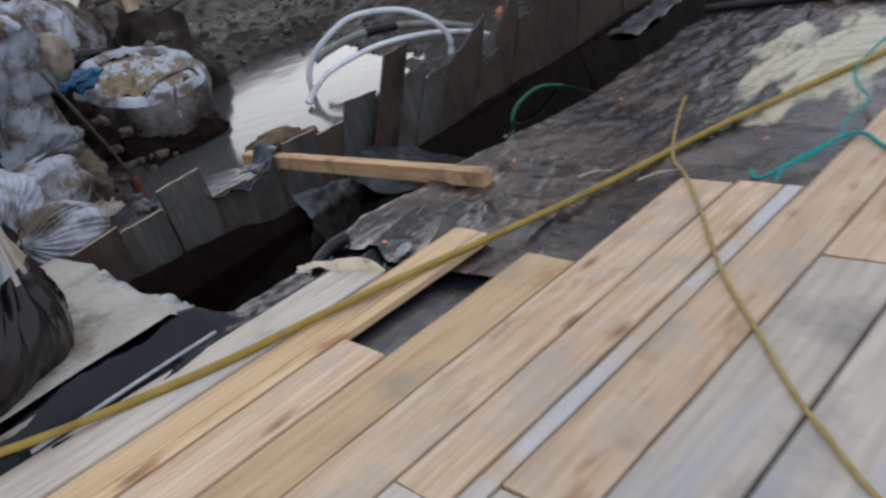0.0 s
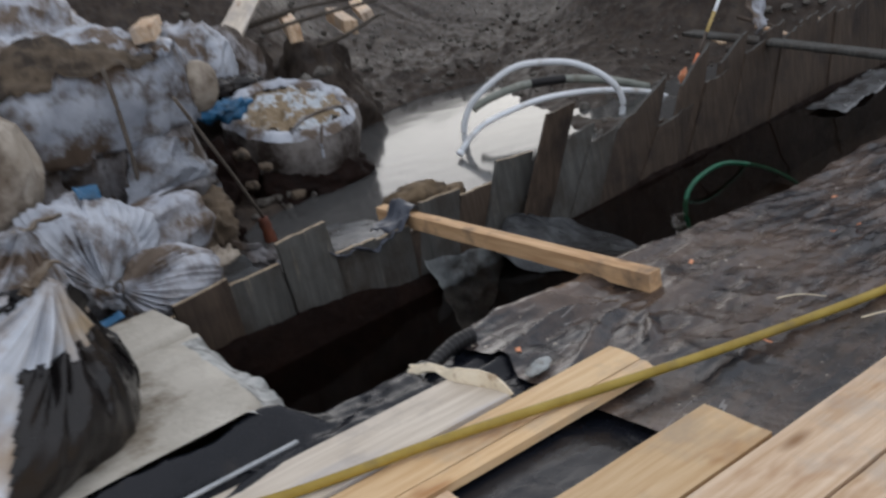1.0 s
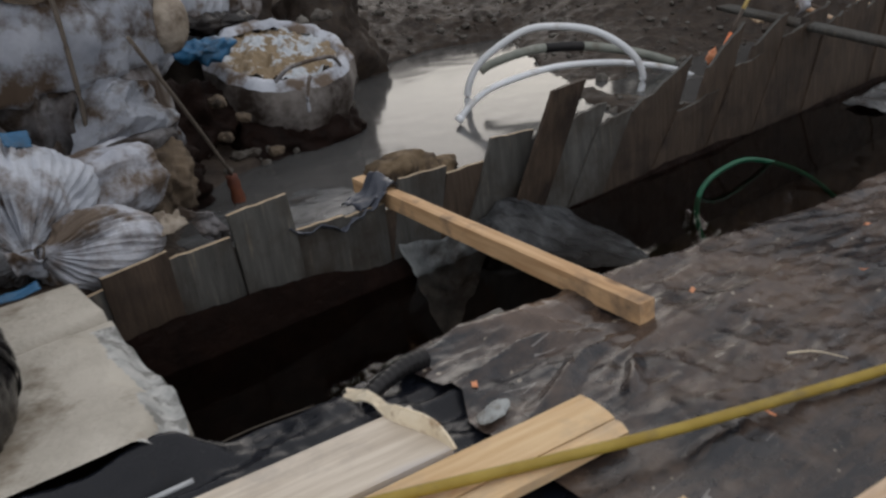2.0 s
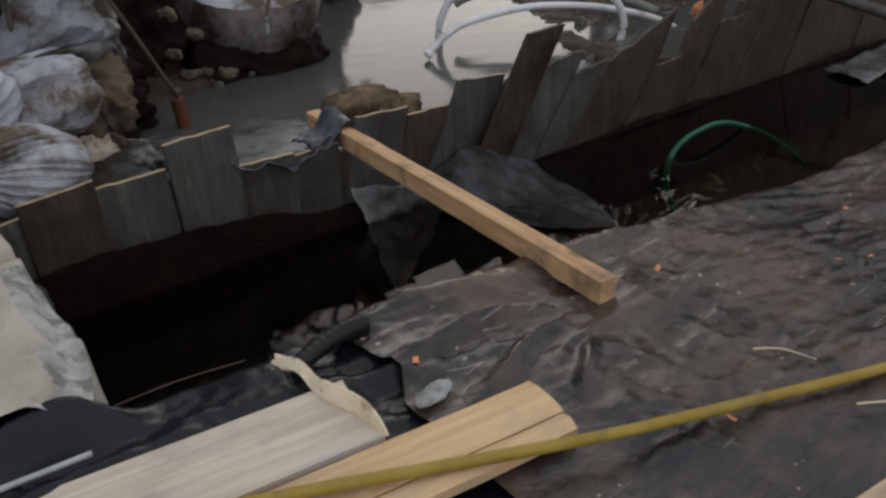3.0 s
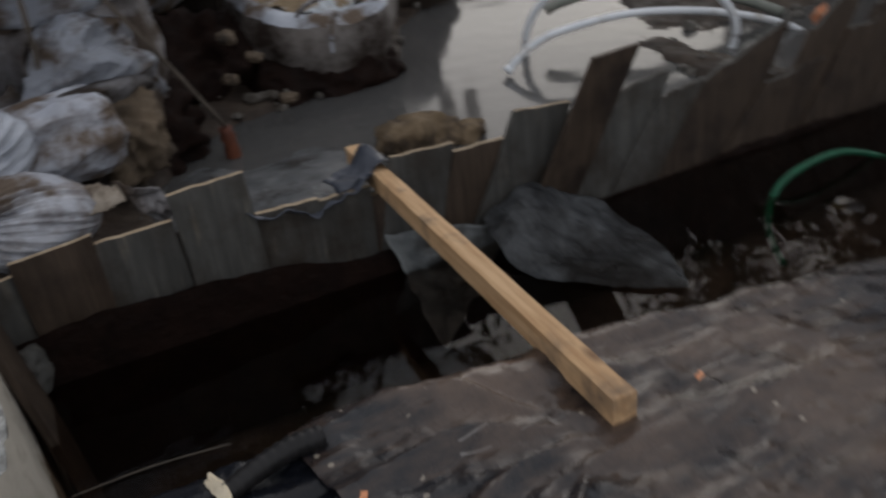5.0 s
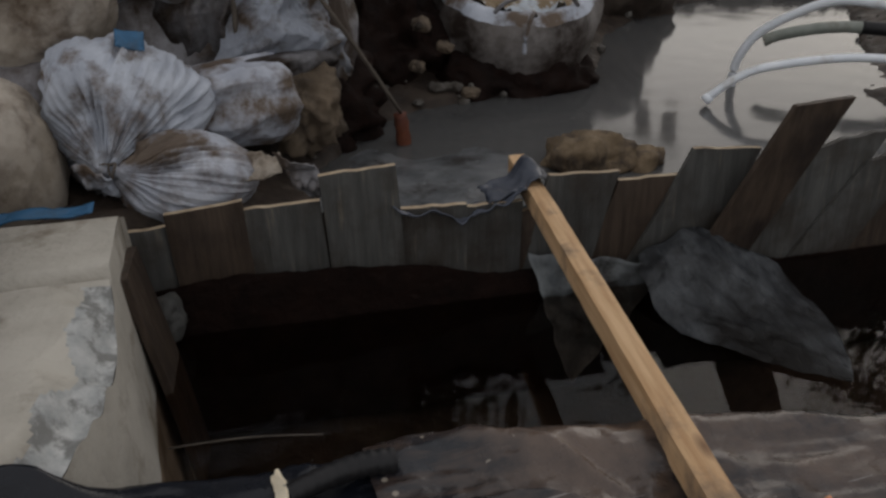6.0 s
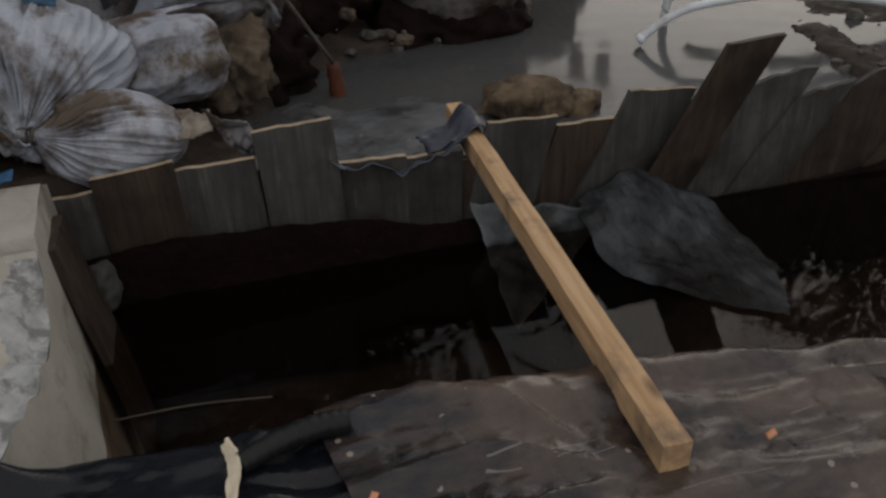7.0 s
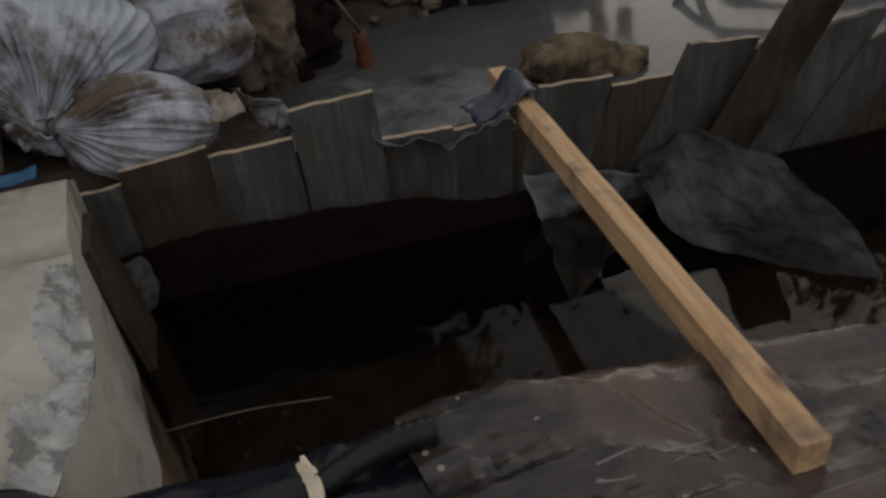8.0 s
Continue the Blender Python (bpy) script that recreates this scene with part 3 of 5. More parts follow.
# ---- deck of planks ----
SLOPE, DECK_Z = -6.3, 0.035
DECK = [
    (-3.2, -0.79, 0.045, -0.183, 1, 0.006), (-3.3, -0.452, -0.188, -0.320, 3, 0.004), (-2.6, -0.47, -0.322, -0.384, 3, 0.012), (-3.2, -1.195, -0.395, -0.595, 0, 0.003),
    (-3.1, -0.575, -0.600, -0.802, 3, 0.003), (-3.3, 0.035, -0.808, -1.012, 0, 0.002),
    (-1.605, 0.035, -1.018, -1.177, 0, 0.002), (-1.60, 0.03, -1.180, -1.238, 2, 0.002), (-3.3, -1.613, -1.018, -1.238, 1, 0.002), (-1.52, 1.05, -1.244, -1.452, 0, 0.003), (-3.2, -1.528, -1.244, -1.452, 1, 0.003),
    (-0.420, 1.3, -1.459, -1.68, 0, 0.002), (-3.3, -0.430, -1.459, -1.685, 1, 0.002), (-3.2, 0.9, -1.692, -1.92, 1, 0.002),
    (-3.3, 0.8, -1.926, -2.14, 0, 0.002), (-3.2, 0.95, -2.146, -2.36, 1, 0.002), (-3.2, 0.9, -2.366, -2.58, 0, 0.002),
]
for k, (x0, x1, v0, v1, grey, rag) in enumerate(DECK):
    c = math.cos(radians(SLOPE))
    xm, vm = (x0 + x1) / 2, (v0 + v1) / 2
    bm = timber((x1 - x0) / c, abs(v0 - v1) * c - 0.007, 0.03, 40 + k, rag, segs=20)
    solo("plank", bm, (M_PLANK, M_PLANK_GREY, M_WASHED, M_PLANK_WARM)[grey],
         "narrow bluish-white washed batten between the deck planks" if grey == 2 else "weathered grey-white deck plank laid flat on the sheet" if grey == 1 else "fresh pale yellow deck plank laid flat on the sheet",
         "plank", pose(xm, vm + xm * math.tan(radians(SLOPE)), DECK_Z - 0.004 * (k % 3 == 1), 0, 0, SLOPE), group="deck planks", smooth=False)

# ---- beam across the trench ----
def beam_across():
    a, b = Vector((-0.031, 0.0, 0.077)), Vector((0.094, 1.80, 0.077))
    d = b - a
    m = pose(*((a + b) / 2), 0, 0, math.degrees(math.atan2(d.y, d.x)))
    solo("timber_beam", timber(d.length, 0.061, 0.072, 7, 0.002, 0.002, 30), M_BEAM, "squared pale sawn timber beam laid across the trench", "beam", m, smooth=False)


beam_across()

# ---- retaining wall of boards ----
wall = thing("board_wall", "retaining wall of old upright boards, uneven tops, leaning", "retaining wall")
BOARDS = [  # left, right, top left, top right, bottom, shift of the foot, y, brown
    (-1.31, -1.155, 0.06, 0.07, -0.5, 0.0, 0.0, 0), (-1.15, -0.912, 0.115, 0.135, -0.52, 0.01, -0.008, 1), (-0.908, -0.668, 0.10, 0.105, -0.5, 0.015, 0.0, 0),
    (-0.662, -0.418, 0.195, 0.21, -0.5, 0.03, -0.012, 0), (-0.412, -0.182, 0.045, 0.04, -0.5, 0.015, 0.0, 0), (-0.178, 0.015, 0.03, 0.035, -0.5, 0.0, -0.006, 0),
    (0.02, 0.118, -0.01, 0.0, -0.5, -0.01, 0.0, 1), (0.122, 0.375, 0.118, 0.105, -0.42, -0.14, -0.004, 0), (0.385, 0.612, 0.065, 0.06, -0.42, -0.17, 0.01, 1),
    (0.65, 0.905, 0.162, 0.14, -0.4, -0.28, -0.006, 0), (1.07, 1.43, 0.10, 0.15, -0.4, -0.30, 0.012, 0), (1.36, 1.60, 0.05, 0.09, -0.4, -0.30, -0.01, 0),
    (1.62, 2.12, 0.06, 0.26, -0.4, -0.32, 0.0, 1), (1.98, 2.36, -0.02, 0.02, -0.4, -0.32, -0.012, 1), (2.28, 2.62, 0.16, 0.36, -0.4, -0.34, 0.004, 1),
    (2.52, 2.80, 0.12, 0.14, -0.4, -0.34, -0.008, 0), (2.72, 3.05, 0.20, 0.34, -0.4, -0.34, 0.006, 1), (3.0, 3.28, 0.20, 0.24, -0.4, -0.34, -0.006, 0),
    (3.24, 3.52, 0.28, 0.33, -0.4, -0.32, 0.004, 1), (3.48, 3.76, 0.20, 0.26, -0.4, -0.3, -0.01, 1), (3.74, 4.02, 0.26, 0.30, -0.4, -0.28, 0.0, 1),
    (3.98, 4.3, 0.2, 0.28, -0.4, -0.25, 0.01, 1), (4.26, 4.55, 0.24, 0.24, -0.4, -0.2, -0.004, 0), (4.52, 4.84, 0.2, 0.27, -0.4, -0.2, 0.0, 1),
    (4.8, 5.1, 0.25, 0.22, -0.4, -0.15, 0.006, 1), (5.08, 5.4, 0.22, 0.28, -0.4, -0.1, 0.0, 0), (5.38, 5.7, 0.2, 0.24, -0.4, -0.1, 0.0, 1),
    (5.68, 6.0, 0.22, 0.2, -0.4, -0.1, 0.0, 1), (5.98, 6.5, 0.22, 0.2, -0.4, -0.1, 0.0, 1), (6.5, 7.4, 0.22, 0.2, -0.4, -0.1, 0.0, 1),
]


def board(left, right, zl, zr, bottom, shift, y, y_foot, thick, seed, jag=0.0):
    rnd = random.Random(seed)
    bm, cols, rows = bmesh.new(), 7, 8
    f, bk = [], []
    for i in range(cols):
        s = i / (cols - 1)
        top = zl + (zr - zl) * s + (rnd.uniform(-jag, jag) if 0 < i < cols - 1 else 0)
        fr, br = [], []
        for j in range(rows + 1):
            t = j / rows
            x = left + (right - left) * s + shift * t + 0.004 * math.sin(5 * t + seed)
            z = top + (bottom - top) * t
            yy = y + (y_foot - y) * t + 0.004 * math.sin(3 * s + seed) + rnd.uniform(-0.001, 0.001)
            e = 0.003 if i in (0, cols - 1) or j == 0 else 0
            fr.append(bm.verts.new((x, yy + e, z))); br.append(bm.verts.new((x, yy + thick - e, z)))
        f.append(fr), bk.append(br)
    for i in range(cols - 1):
        for j in range(rows):
            bm.faces.new((f[i][j], f[i][j + 1], f[i + 1][j + 1], f[i + 1][j]))
            bm.faces.new((bk[i][j], bk[i + 1][j], bk[i + 1][j + 1], bk[i][j + 1]))
        bm.faces.new((f[i][0], f[i + 1][0], bk[i + 1][0], bk[i][0])).material_index = 1
        bm.faces.new((f[i][-1], bk[i][-1], bk[i + 1][-1], f[i + 1][-1]))
    for i in (0, cols - 1):
        for j in range(rows):
            q = (f[i][j], bk[i][j], bk[i][j + 1], f[i][j + 1])
            bm.faces.new(q if i == 0 else q[::-1])
    return bm


BOARDS += [(-0.75, -0.58, 0.06, 0.06, -0.5, 0.02, 0.034, 1), (-0.5, -0.33, 0.03, 0.03, -0.5, 0.02, 0.034, 1), (-0.05, 0.2, -0.02, 0.0, -0.5, -0.02, 0.034, 0), (0.30, 0.48, 0.03, 0.04, -0.42, -0.15, 0.036, 0),
           (0.55, 0.75, 0.02, 0.03, -0.42, -0.2, 0.04, 1), (0.84, 1.14, 0.08, 0.10, -0.4, -0.28, 0.04, 0), (1.5, 1.75, 0.02, 0.05, -0.4, -0.3, 0.04, 1), (1.9, 2.1, 0.0, 0.0, -0.4, -0.3, 0.04, 1), (2.35, 2.6, 0.05, 0.05, -0.4, -0.3, 0.04, 1), (-1.22, -1.08, 0.03, 0.03, -0.5, 0.0, 0.034, 1)]
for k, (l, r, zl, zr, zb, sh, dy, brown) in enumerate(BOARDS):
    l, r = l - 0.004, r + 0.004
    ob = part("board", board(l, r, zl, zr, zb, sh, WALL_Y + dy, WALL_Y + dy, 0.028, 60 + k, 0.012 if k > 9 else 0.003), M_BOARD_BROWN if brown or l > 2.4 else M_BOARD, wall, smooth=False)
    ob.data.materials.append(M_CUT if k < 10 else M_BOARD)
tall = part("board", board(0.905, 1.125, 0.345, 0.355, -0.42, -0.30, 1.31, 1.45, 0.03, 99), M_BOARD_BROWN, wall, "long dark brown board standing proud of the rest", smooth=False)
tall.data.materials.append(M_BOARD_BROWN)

# ---- wet soil packed against the boards' feet, the shade there put into its colour ----
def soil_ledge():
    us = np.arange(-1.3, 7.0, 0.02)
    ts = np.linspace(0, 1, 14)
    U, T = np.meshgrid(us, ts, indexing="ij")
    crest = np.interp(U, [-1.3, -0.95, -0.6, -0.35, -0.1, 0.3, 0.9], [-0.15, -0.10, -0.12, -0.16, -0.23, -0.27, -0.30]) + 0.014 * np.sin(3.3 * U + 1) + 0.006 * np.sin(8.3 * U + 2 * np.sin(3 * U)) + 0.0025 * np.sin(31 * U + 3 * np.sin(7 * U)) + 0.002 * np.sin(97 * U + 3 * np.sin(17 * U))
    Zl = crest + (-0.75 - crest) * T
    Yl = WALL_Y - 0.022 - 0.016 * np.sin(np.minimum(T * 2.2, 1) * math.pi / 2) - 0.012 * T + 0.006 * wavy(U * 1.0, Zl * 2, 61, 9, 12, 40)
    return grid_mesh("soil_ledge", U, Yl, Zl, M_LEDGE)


tagged(new("soil_ledge", soil_ledge()), "reddish wet soil packed against the boards' feet, darkened for shade", "soil", kind="structure")

# ---- concrete block at the trench's end ----
def concrete_block():
    ob = thing("concrete_footing", "old concrete footing block with a crumbling edge beside the trench", "concrete block")
    xs, ys = np.linspace(-2.9, -1.16, 230), np.linspace(0.33, 1.36, 150)
    A, B = np.meshgrid(xs, ys, indexing="ij")
    right = np.interp(B, [0.3, 0.45, 0.6, 0.75, 1.05, 1.36], [-1.275, -1.23, -1.205, -1.205, -1.245, -1.265])
    A = -2.9 + (A + 2.9) / (-1.16 + 2.9) * (right + 2.9)
    gap = right - A
    Z = 0.155 + 0.004 * wavy(A, B, 31, 8, 8, 30)
    Z = Z - 0.085 * (1 - smooth(0.0, 0.13, gap + 0.035 * wavy(A, B, 33, 8, 14, 40))) * (1 - smooth(0.9, 1.02, B)) * (1 + 0.35 * wavy(A, B, 34, 10, 30, 70))
    Z = Z - 0.03 * np.exp(-((B - 1.03 - 0.06 * (A + 1.25)) / 0.012) ** 2) + 0.018 * smooth(1.03, 1.06, B) - 0.012 * smooth(0.9, 0.85, B - 0.1 * (A + 1.25))
    me = grid_mesh("block_top", A, B, Z, M_CONCRETE)
    top = new("block_top", me); top.parent = ob
    me.materials.append(M_RUBBLE)
    gaps = gap[:-1, :-1].ravel()
    bb = B[:-1, :-1].ravel()
    rub = wavy(A[:-1, :-1], B[:-1, :-1], 36, 10, 20, 60).ravel()
    for p, g, b_, q_ in zip(me.polygons, gaps, bb, rub):
        p.material_index = int(g < 0.085 + 0.03 * q_ and b_ < 0.98)
    bm = bmesh.new()
    rim = [(float(A[-1, j]), float(B[-1, j]), float(Z[-1, j])) for j in range(B.shape[1])]
    lo, hi = [], []
    rows = []
    for k in range(9):
        t = k / 8
        rows.append([bm.verts.new((x + 0.12 * t * (1 - 0.5 * (y - 0.3)) * (t > 0) + 0.006 * noise.noise(Vector((x, y * 9, t * 9))), y, z + (-0.95 - z) * t)) for x, y, z in rim])
    for a, b in zip(rows, rows[1:]):
        for j in range(len(rim) - 1):
            bm.faces.new((a[j], a[j + 1], b[j + 1], b[j]))
    bmesh.ops.recalc_face_normals(bm, faces=bm.faces[:])
    part("block_side", bm, M_CONCRETE, ob)
    bm = bmesh.new()
    q = [bm.verts.new(p) for p in ((-2.9, 1.36, 0.17), (-1.25, 1.36, 0.17), (-1.2, 1.36, -0.9), (-2.9, 1.36, -0.9))]
    bm.faces.new(q[::-1])
    part("block_back", bm, M_CONCRETE, ob)
    bm = bmesh.new()
    bm.faces.new([bm.verts.new(p) for p in ((-2.9, 0.33, 0.14), (-2.9, 0.33, -0.9), (-1.15, 0.33, -0.9), (-1.27, 0.33, 0.08))])
    part("block_front", bm, M_CONCRETE, ob)
    bm = board(-1.25, -1.225, 0.08, 0.08, -0.7, 0.10, 1.12, 1.12, 0.22, 5)
    o2 = part("form_board", bm, M_BOARD_BROWN, ob, "dark board held against the block's side", smooth=False)
    o2.data.materials.append(M_BOARD_BROWN)


concrete_block()

# ---- sheets hanging into the trench water ----
def hanging_sheet(name, top_a, top_b, low_a, low_b, seed, label):
    ta, tb, la, lb = (Vector(p) for p in (top_a, top_b, low_a, low_b))
    bm, rows, n = bmesh.new(), [], 26
    for i in range(n + 1):
        row = []
        for j in range(n + 1):
            s, t = i / n, j / n
            p = (ta.lerp(tb, s)).lerp(la.lerp(lb, s), t)
            q = p * 5 + Vector((seed * 7.0, 0, 0))
            w = noise.noise(q) + 0.7 * (1 - 2 * abs(noise.noise(q * 2 + Vector((3, 1, 2)))))
            p = p + Vector((0.012 * noise.noise(q * 3), -0.035 * w - 0.012, 0.02 * noise.noise(q * 2.5 + Vector((9, 9, 9)))))
            row.append(bm.verts.new(p))
        rows.append(row)
    for a, b in zip(rows, rows[1:]):
        for j in range(n):
            bm.faces.new((a[j], b[j], b[j + 1], a[j + 1]))
    bmesh.ops.solidify(bm, geom=bm.faces[:], thickness=0.004)
    return solo(name, bm, M_RAG, label, "plastic sheet", group="sheets in the trench")


hanging_sheet("torn_sheet", (0.03, 1.44, -0.15), (0.58, 1.43, -0.25), (0.20, 1.41, -0.70), (0.245, 1.41, -0.68), 1, "torn grey plastic sheet hanging from the boards into the water")


def floating_sheet():
    """A torn sheet that comes down from the boards and spreads over the water, its far corner pointed."""
    head = [Vector((0.46, 1.45, -0.20)), Vector((0.84, 1.46, -0.17))]
    bm, rows, n = bmesh.new(), [], 44
    for i in range(n + 1):
        row = []
        for j in range(n + 1):
            s, t = i / n, j / n
            left = Vector((0.46 - 0.10 * math.sin(t * 2.4) + 0.26 * t * t, 1.45 - 0.63 * t, 0))
            right = Vector((0.84 + 0.13 * math.sin(t * 2.9) - 0.06 * t * t, 1.46 - 0.77 * t, 0))
            p = left.lerp(right, s)
            top = head[0].z + (head[1].z - head[0].z) * s
            p.z = TRENCH_Z + 0.012 + (top - TRENCH_Z) * (1 - float(smooth(0.0, 0.62, t))) * (0.6 + 0.4 * math.sin(math.pi * s)) + 0.03 * math.sin(math.pi * s) * (1 - t)
            w = noise.noise(Vector((p.x * 9 + p.y * 5, p.y * 3, 4.0)))
            p.z += (1 - 0.5 * t) * (0.034 * (0.35 - abs(w)) + 0.014 * noise.noise(p * 14) + 0.014 * (0.3 - abs(noise.noise(p * 23))))
            p.x += 0.02 * noise.noise(Vector((p.y * 9, s * 2, 1.0)))
            p.y += 0.025 * noise.noise(Vector((p.x * 11, t * 2, 6.0))) * t
            row.append(bm.verts.new(p))
        rows.append(row)
    for a, b in zip(rows, rows[1:]):
        for j in range(n):
            bm.faces.new((a[j], b[j], b[j + 1], a[j + 1]))
    bmesh.ops.solidify(bm, geom=bm.faces[:], thickness=0.003)
    solo("torn_sheet", bm, M_DARKRAG, "long torn dark grey plastic sheet spread on the trench water", "plastic sheet", group="sheets in the trench")


floating_sheet()

# ---- blue-black film and clods over the wall by the beam ----
bm = cloth((-0.43, 1.44, 0.075), (0.46, 0.0, 0.01), (0.0, 0.16, -0.06), 34, 12, 3, 0.035, 9.0, lambda s, t: (0, 0, -0.05 * math.sin(s * 3.1) - 0.04 * (1 - t) * (0.5 + 0.5 * math.sin(s * 17))))
solo("film_scrap", bm, M_BLUERAG, "crumpled blue-black plastic film lapped over the board tops", "plastic sheet")
bm = cloth((-0.10, 1.47, 0.03), (0.25, 0.02, 0.02), (0.0, 0.17, 0.0), 20, 16, 8, 0.03, 9.0, lambda s, t: (0, 0, 0.075 * math.exp(-((s - 0.72) / 0.2) ** 2)))
solo("film_scrap", bm, M_BLUERAG, "crumpled blue-black plastic film wrapped round the beam's end", "plastic sheet")
solo("soil_clod", lump((0.21, 0.15, 0.11), 5, 0.07, 6.0, 4), M_CLUMP, "tan-brown clod of soil and roots standing in the pond", "soil clod", pose(0.47, 2.04, -0.07, 0, 0, -20))
solo("soil_clod", lump((0.12, 0.09, 0.06), 9, 0.05, 8.0, 4), M_CLUMP, "small brown clod of soil at the pond's edge", "soil clod", pose(0.70, 2.02, -0.09, 0, 0, 10))

# ---- yellow hose, cord, ropes on the deck ----
solo("yellow_hose", rod_mesh([(-2.9, 0.62, 0.22), (-2.35, 0.38, 0.17), (-2.02, 0.26, 0.10), (-1.74, 0.178, 0.055), (-1.43, 0.022, 0.05), (-1.06, -0.125, 0.05), (-0.53, -0.368, 0.05), (-0.27, -0.455, 0.035), (0.08, -0.575, 0.024), (0.67, -0.79, 0.022), (1.44, -1.16, 0.024), (2.4, -1.7, 0.03), (3.2, -2.3, 0.03)], 0.0130, 12, 10),
     M_YELLOW, "long dull yellow garden hose lying across deck and sheet", "hose")
solo("thin_cord", rod_mesh([(0.95, -0.45, 0.02), (0.62, -0.55, 0.018), (0.24, -0.70, 0.03), (0.05, -0.83, 0.047), (-0.19, -0.98, 0.042), (-0.42, -1.11, 0.042), (-0.62, -1.23, 0.042), (-0.81, -1.37, 0.042), (-1.02, -1.52, 0.042), (-1.15, -1.63, 0.042), (-1.27, -1.74, 0.042), (-1.5, -2.0, 0.042)], 0.0062, 8, 8),
     M_CORD, "thin ochre cord lying loosely over the deck planks", "cord")
rope = thing("teal_rope", "frayed teal rope tangled over the plank ends", "rope")
part("strand", rod_mesh([(0.17, -1.02, 0.016), (0.10, -1.06, 0.015), (0.13, -1.10, 0.02), (0.22, -1.15, 0.03), (0.40, -1.27, 0.052), (0.42, -1.33, 0.05), (0.33, -1.40, 0.047), (0.2, -1.52, 0.045)], 0.0075, 8, 8), M_TEAL, rope)
part("strand", rod_mesh([(0.06, -1.14, 0.018), (0.16, -1.13, 0.024), (0.26, -1.19, 0.032), (0.40, -1.255, 0.05), (0.56, -1.23, 0.045), (0.77, -1.26, 0.05), (1.0, -1.17, 0.03), (1.28, -1.10, 0.028), (1.9, -1.15, 0.03)], 0.0055, 8, 8), M_TEAL, rope)

# ---- small things on the sheet ----
bm = cloth((-0.865, 0.345, -0.01), (0.032, -0.016, 0.012), (0.04, -0.43, 0.035), 8, 26, 4, 0.012, 14.0, lambda s, t: (0.012 * math.sin(9 * t) + 0.030 * (0.5 - s) * t, 0.02 * (s - 0.5) * math.sin(23 * s) * (t < 0.04), 0.045 * math.sin(t * 3.1) + (0.045 * (1 - t) - 0.03 * math.sin(6 * t)) * (s - 0.4)), 0.006)
solo("wood_splinter", bm, M_BARK, "pale twisted splinter of split wood lying over plank and sheet", "wood splinter", smooth=False)
solo("stone_flake", lump((0.058, 0.026, 0.007), 3, 0.008, 22, 3), M_SLATE, "flat grey flake of stone lying on the sheet", "stone", pose(-0.635, -0.03, 0.018, 0, 0, 15), smooth=False)
sleeve = thing("ribbed_sleeve", "black ribbed plastic sleeve lying at the trench edge", "pipe sleeve")
part("tube", rod_mesh([(-0.82, 0.262, 0.016), (-0.75, 0.285, 0.024), (-0.67, 0.305, 0.026), (-0.60, 0.312, 0.018)], 0.023, 14, 14, 1.2, 0.06, 11), M_BLACK, sleeve)
for k, (x, y) in enumerate(((0.194, 0.013), (-0.59, 0.098), (-0.20, -0.50), (0.62, -0.28), (0.70, -0.33), (0.95, -0.12), (0.45, -0.98))):
    bm = cloth((-0.012, -0.008, 0), (0.022, 0.004, 0.004), (0.0, 0.015, 0.003), 4, 3, k, 0.006, 60.0, None, 0.001)
    solo("fallen_leaf", bm, M_LEAF, "tiny curled orange leaf fallen on the sheet", "leaf", pose(x, y, 0.016, 0, 0, 47 * k), group="fallen leaves")
solo("steel_rod", rod_mesh([(-1.95, 0.250, 0.050), (-1.6, 0.246, 0.046), (-1.30, 0.240, 0.038)], 0.007, 8, 4), M_STEEL, "thin grey steel rod lying in a fold of the sheet", "rod")
for k, (a, b) in enumerate((((0.06, -0.38, 0.014), (0.13, -0.50, 0.017)), ((0.05, -0.64, 0.014), (0.16, -0.77, 0.016)))):
    m = (Vector(a) + Vector(b)) / 2 + Vector((0.01, 0.012, 0.004))
    solo("wood_sliver", rod_mesh([a, m, b], 0.003, 6, 5, 0.4), M_BARK, "thin pale wood sliver lying on the black sheet", "wood sliver", group="wood slivers")

# ---- pipes over the pond ----
solo("white_pipe", rod_mesh([(1.66, 2.95, -0.25), (1.65, 2.95, -0.05), (1.67, 2.93, 0.08), (1.75, 2.87, 0.215), (1.95, 2.70, 0.365), (2.12, 2.56, 0.38), (2.32, 2.39, 0.32), (2.48, 2.25, 0.17), (2.55, 2.20, 0.0), (2.51, 2.23, -0.2)], 0.0235, 12, 8), M_PIPE, "white plastic pipe bent in a hoop out of the pond", "pipe", group="white pipes")
pb = thing("white_pipe", "white plastic pipe arching low over the pond water", "pipe", group="white pipes")
part("tube", rod_mesh([(1.345, 2.655, -0.065), (1.47, 2.62, 0.04), (1.63, 2.58, 0.10), (2.01, 2.48, 0.14), (2.41, 2.38, 0.10), (2.75, 2.3, 0.02), (2.98, 2.24, -0.06), (3.12, 2.2, -0.14)], 0.0215, 12, 8), M_PIPE, pb)
part("collar", rod_mesh([(1.335, 2.657, -0.075), (1.36, 2.652, -0.052)], 0.027, 12, 2), M_PIPE, pb, "white end collar")
gp = thing("grey_pipe", "grey pipe with a black band arching behind white pipes", "pipe")
part("tube", rod_mesh([(1.90, 3.10, 0.09), (1.98, 3.06, 0.13), (2.17, 2.98, 0.17), (2.35, 2.89, 0.18), (2.61, 2.78, 0.15), (2.96, 2.62, 0.05), (3.23, 2.49, -0.07)], 0.032, 12, 8), M_GREYPIPE, gp)
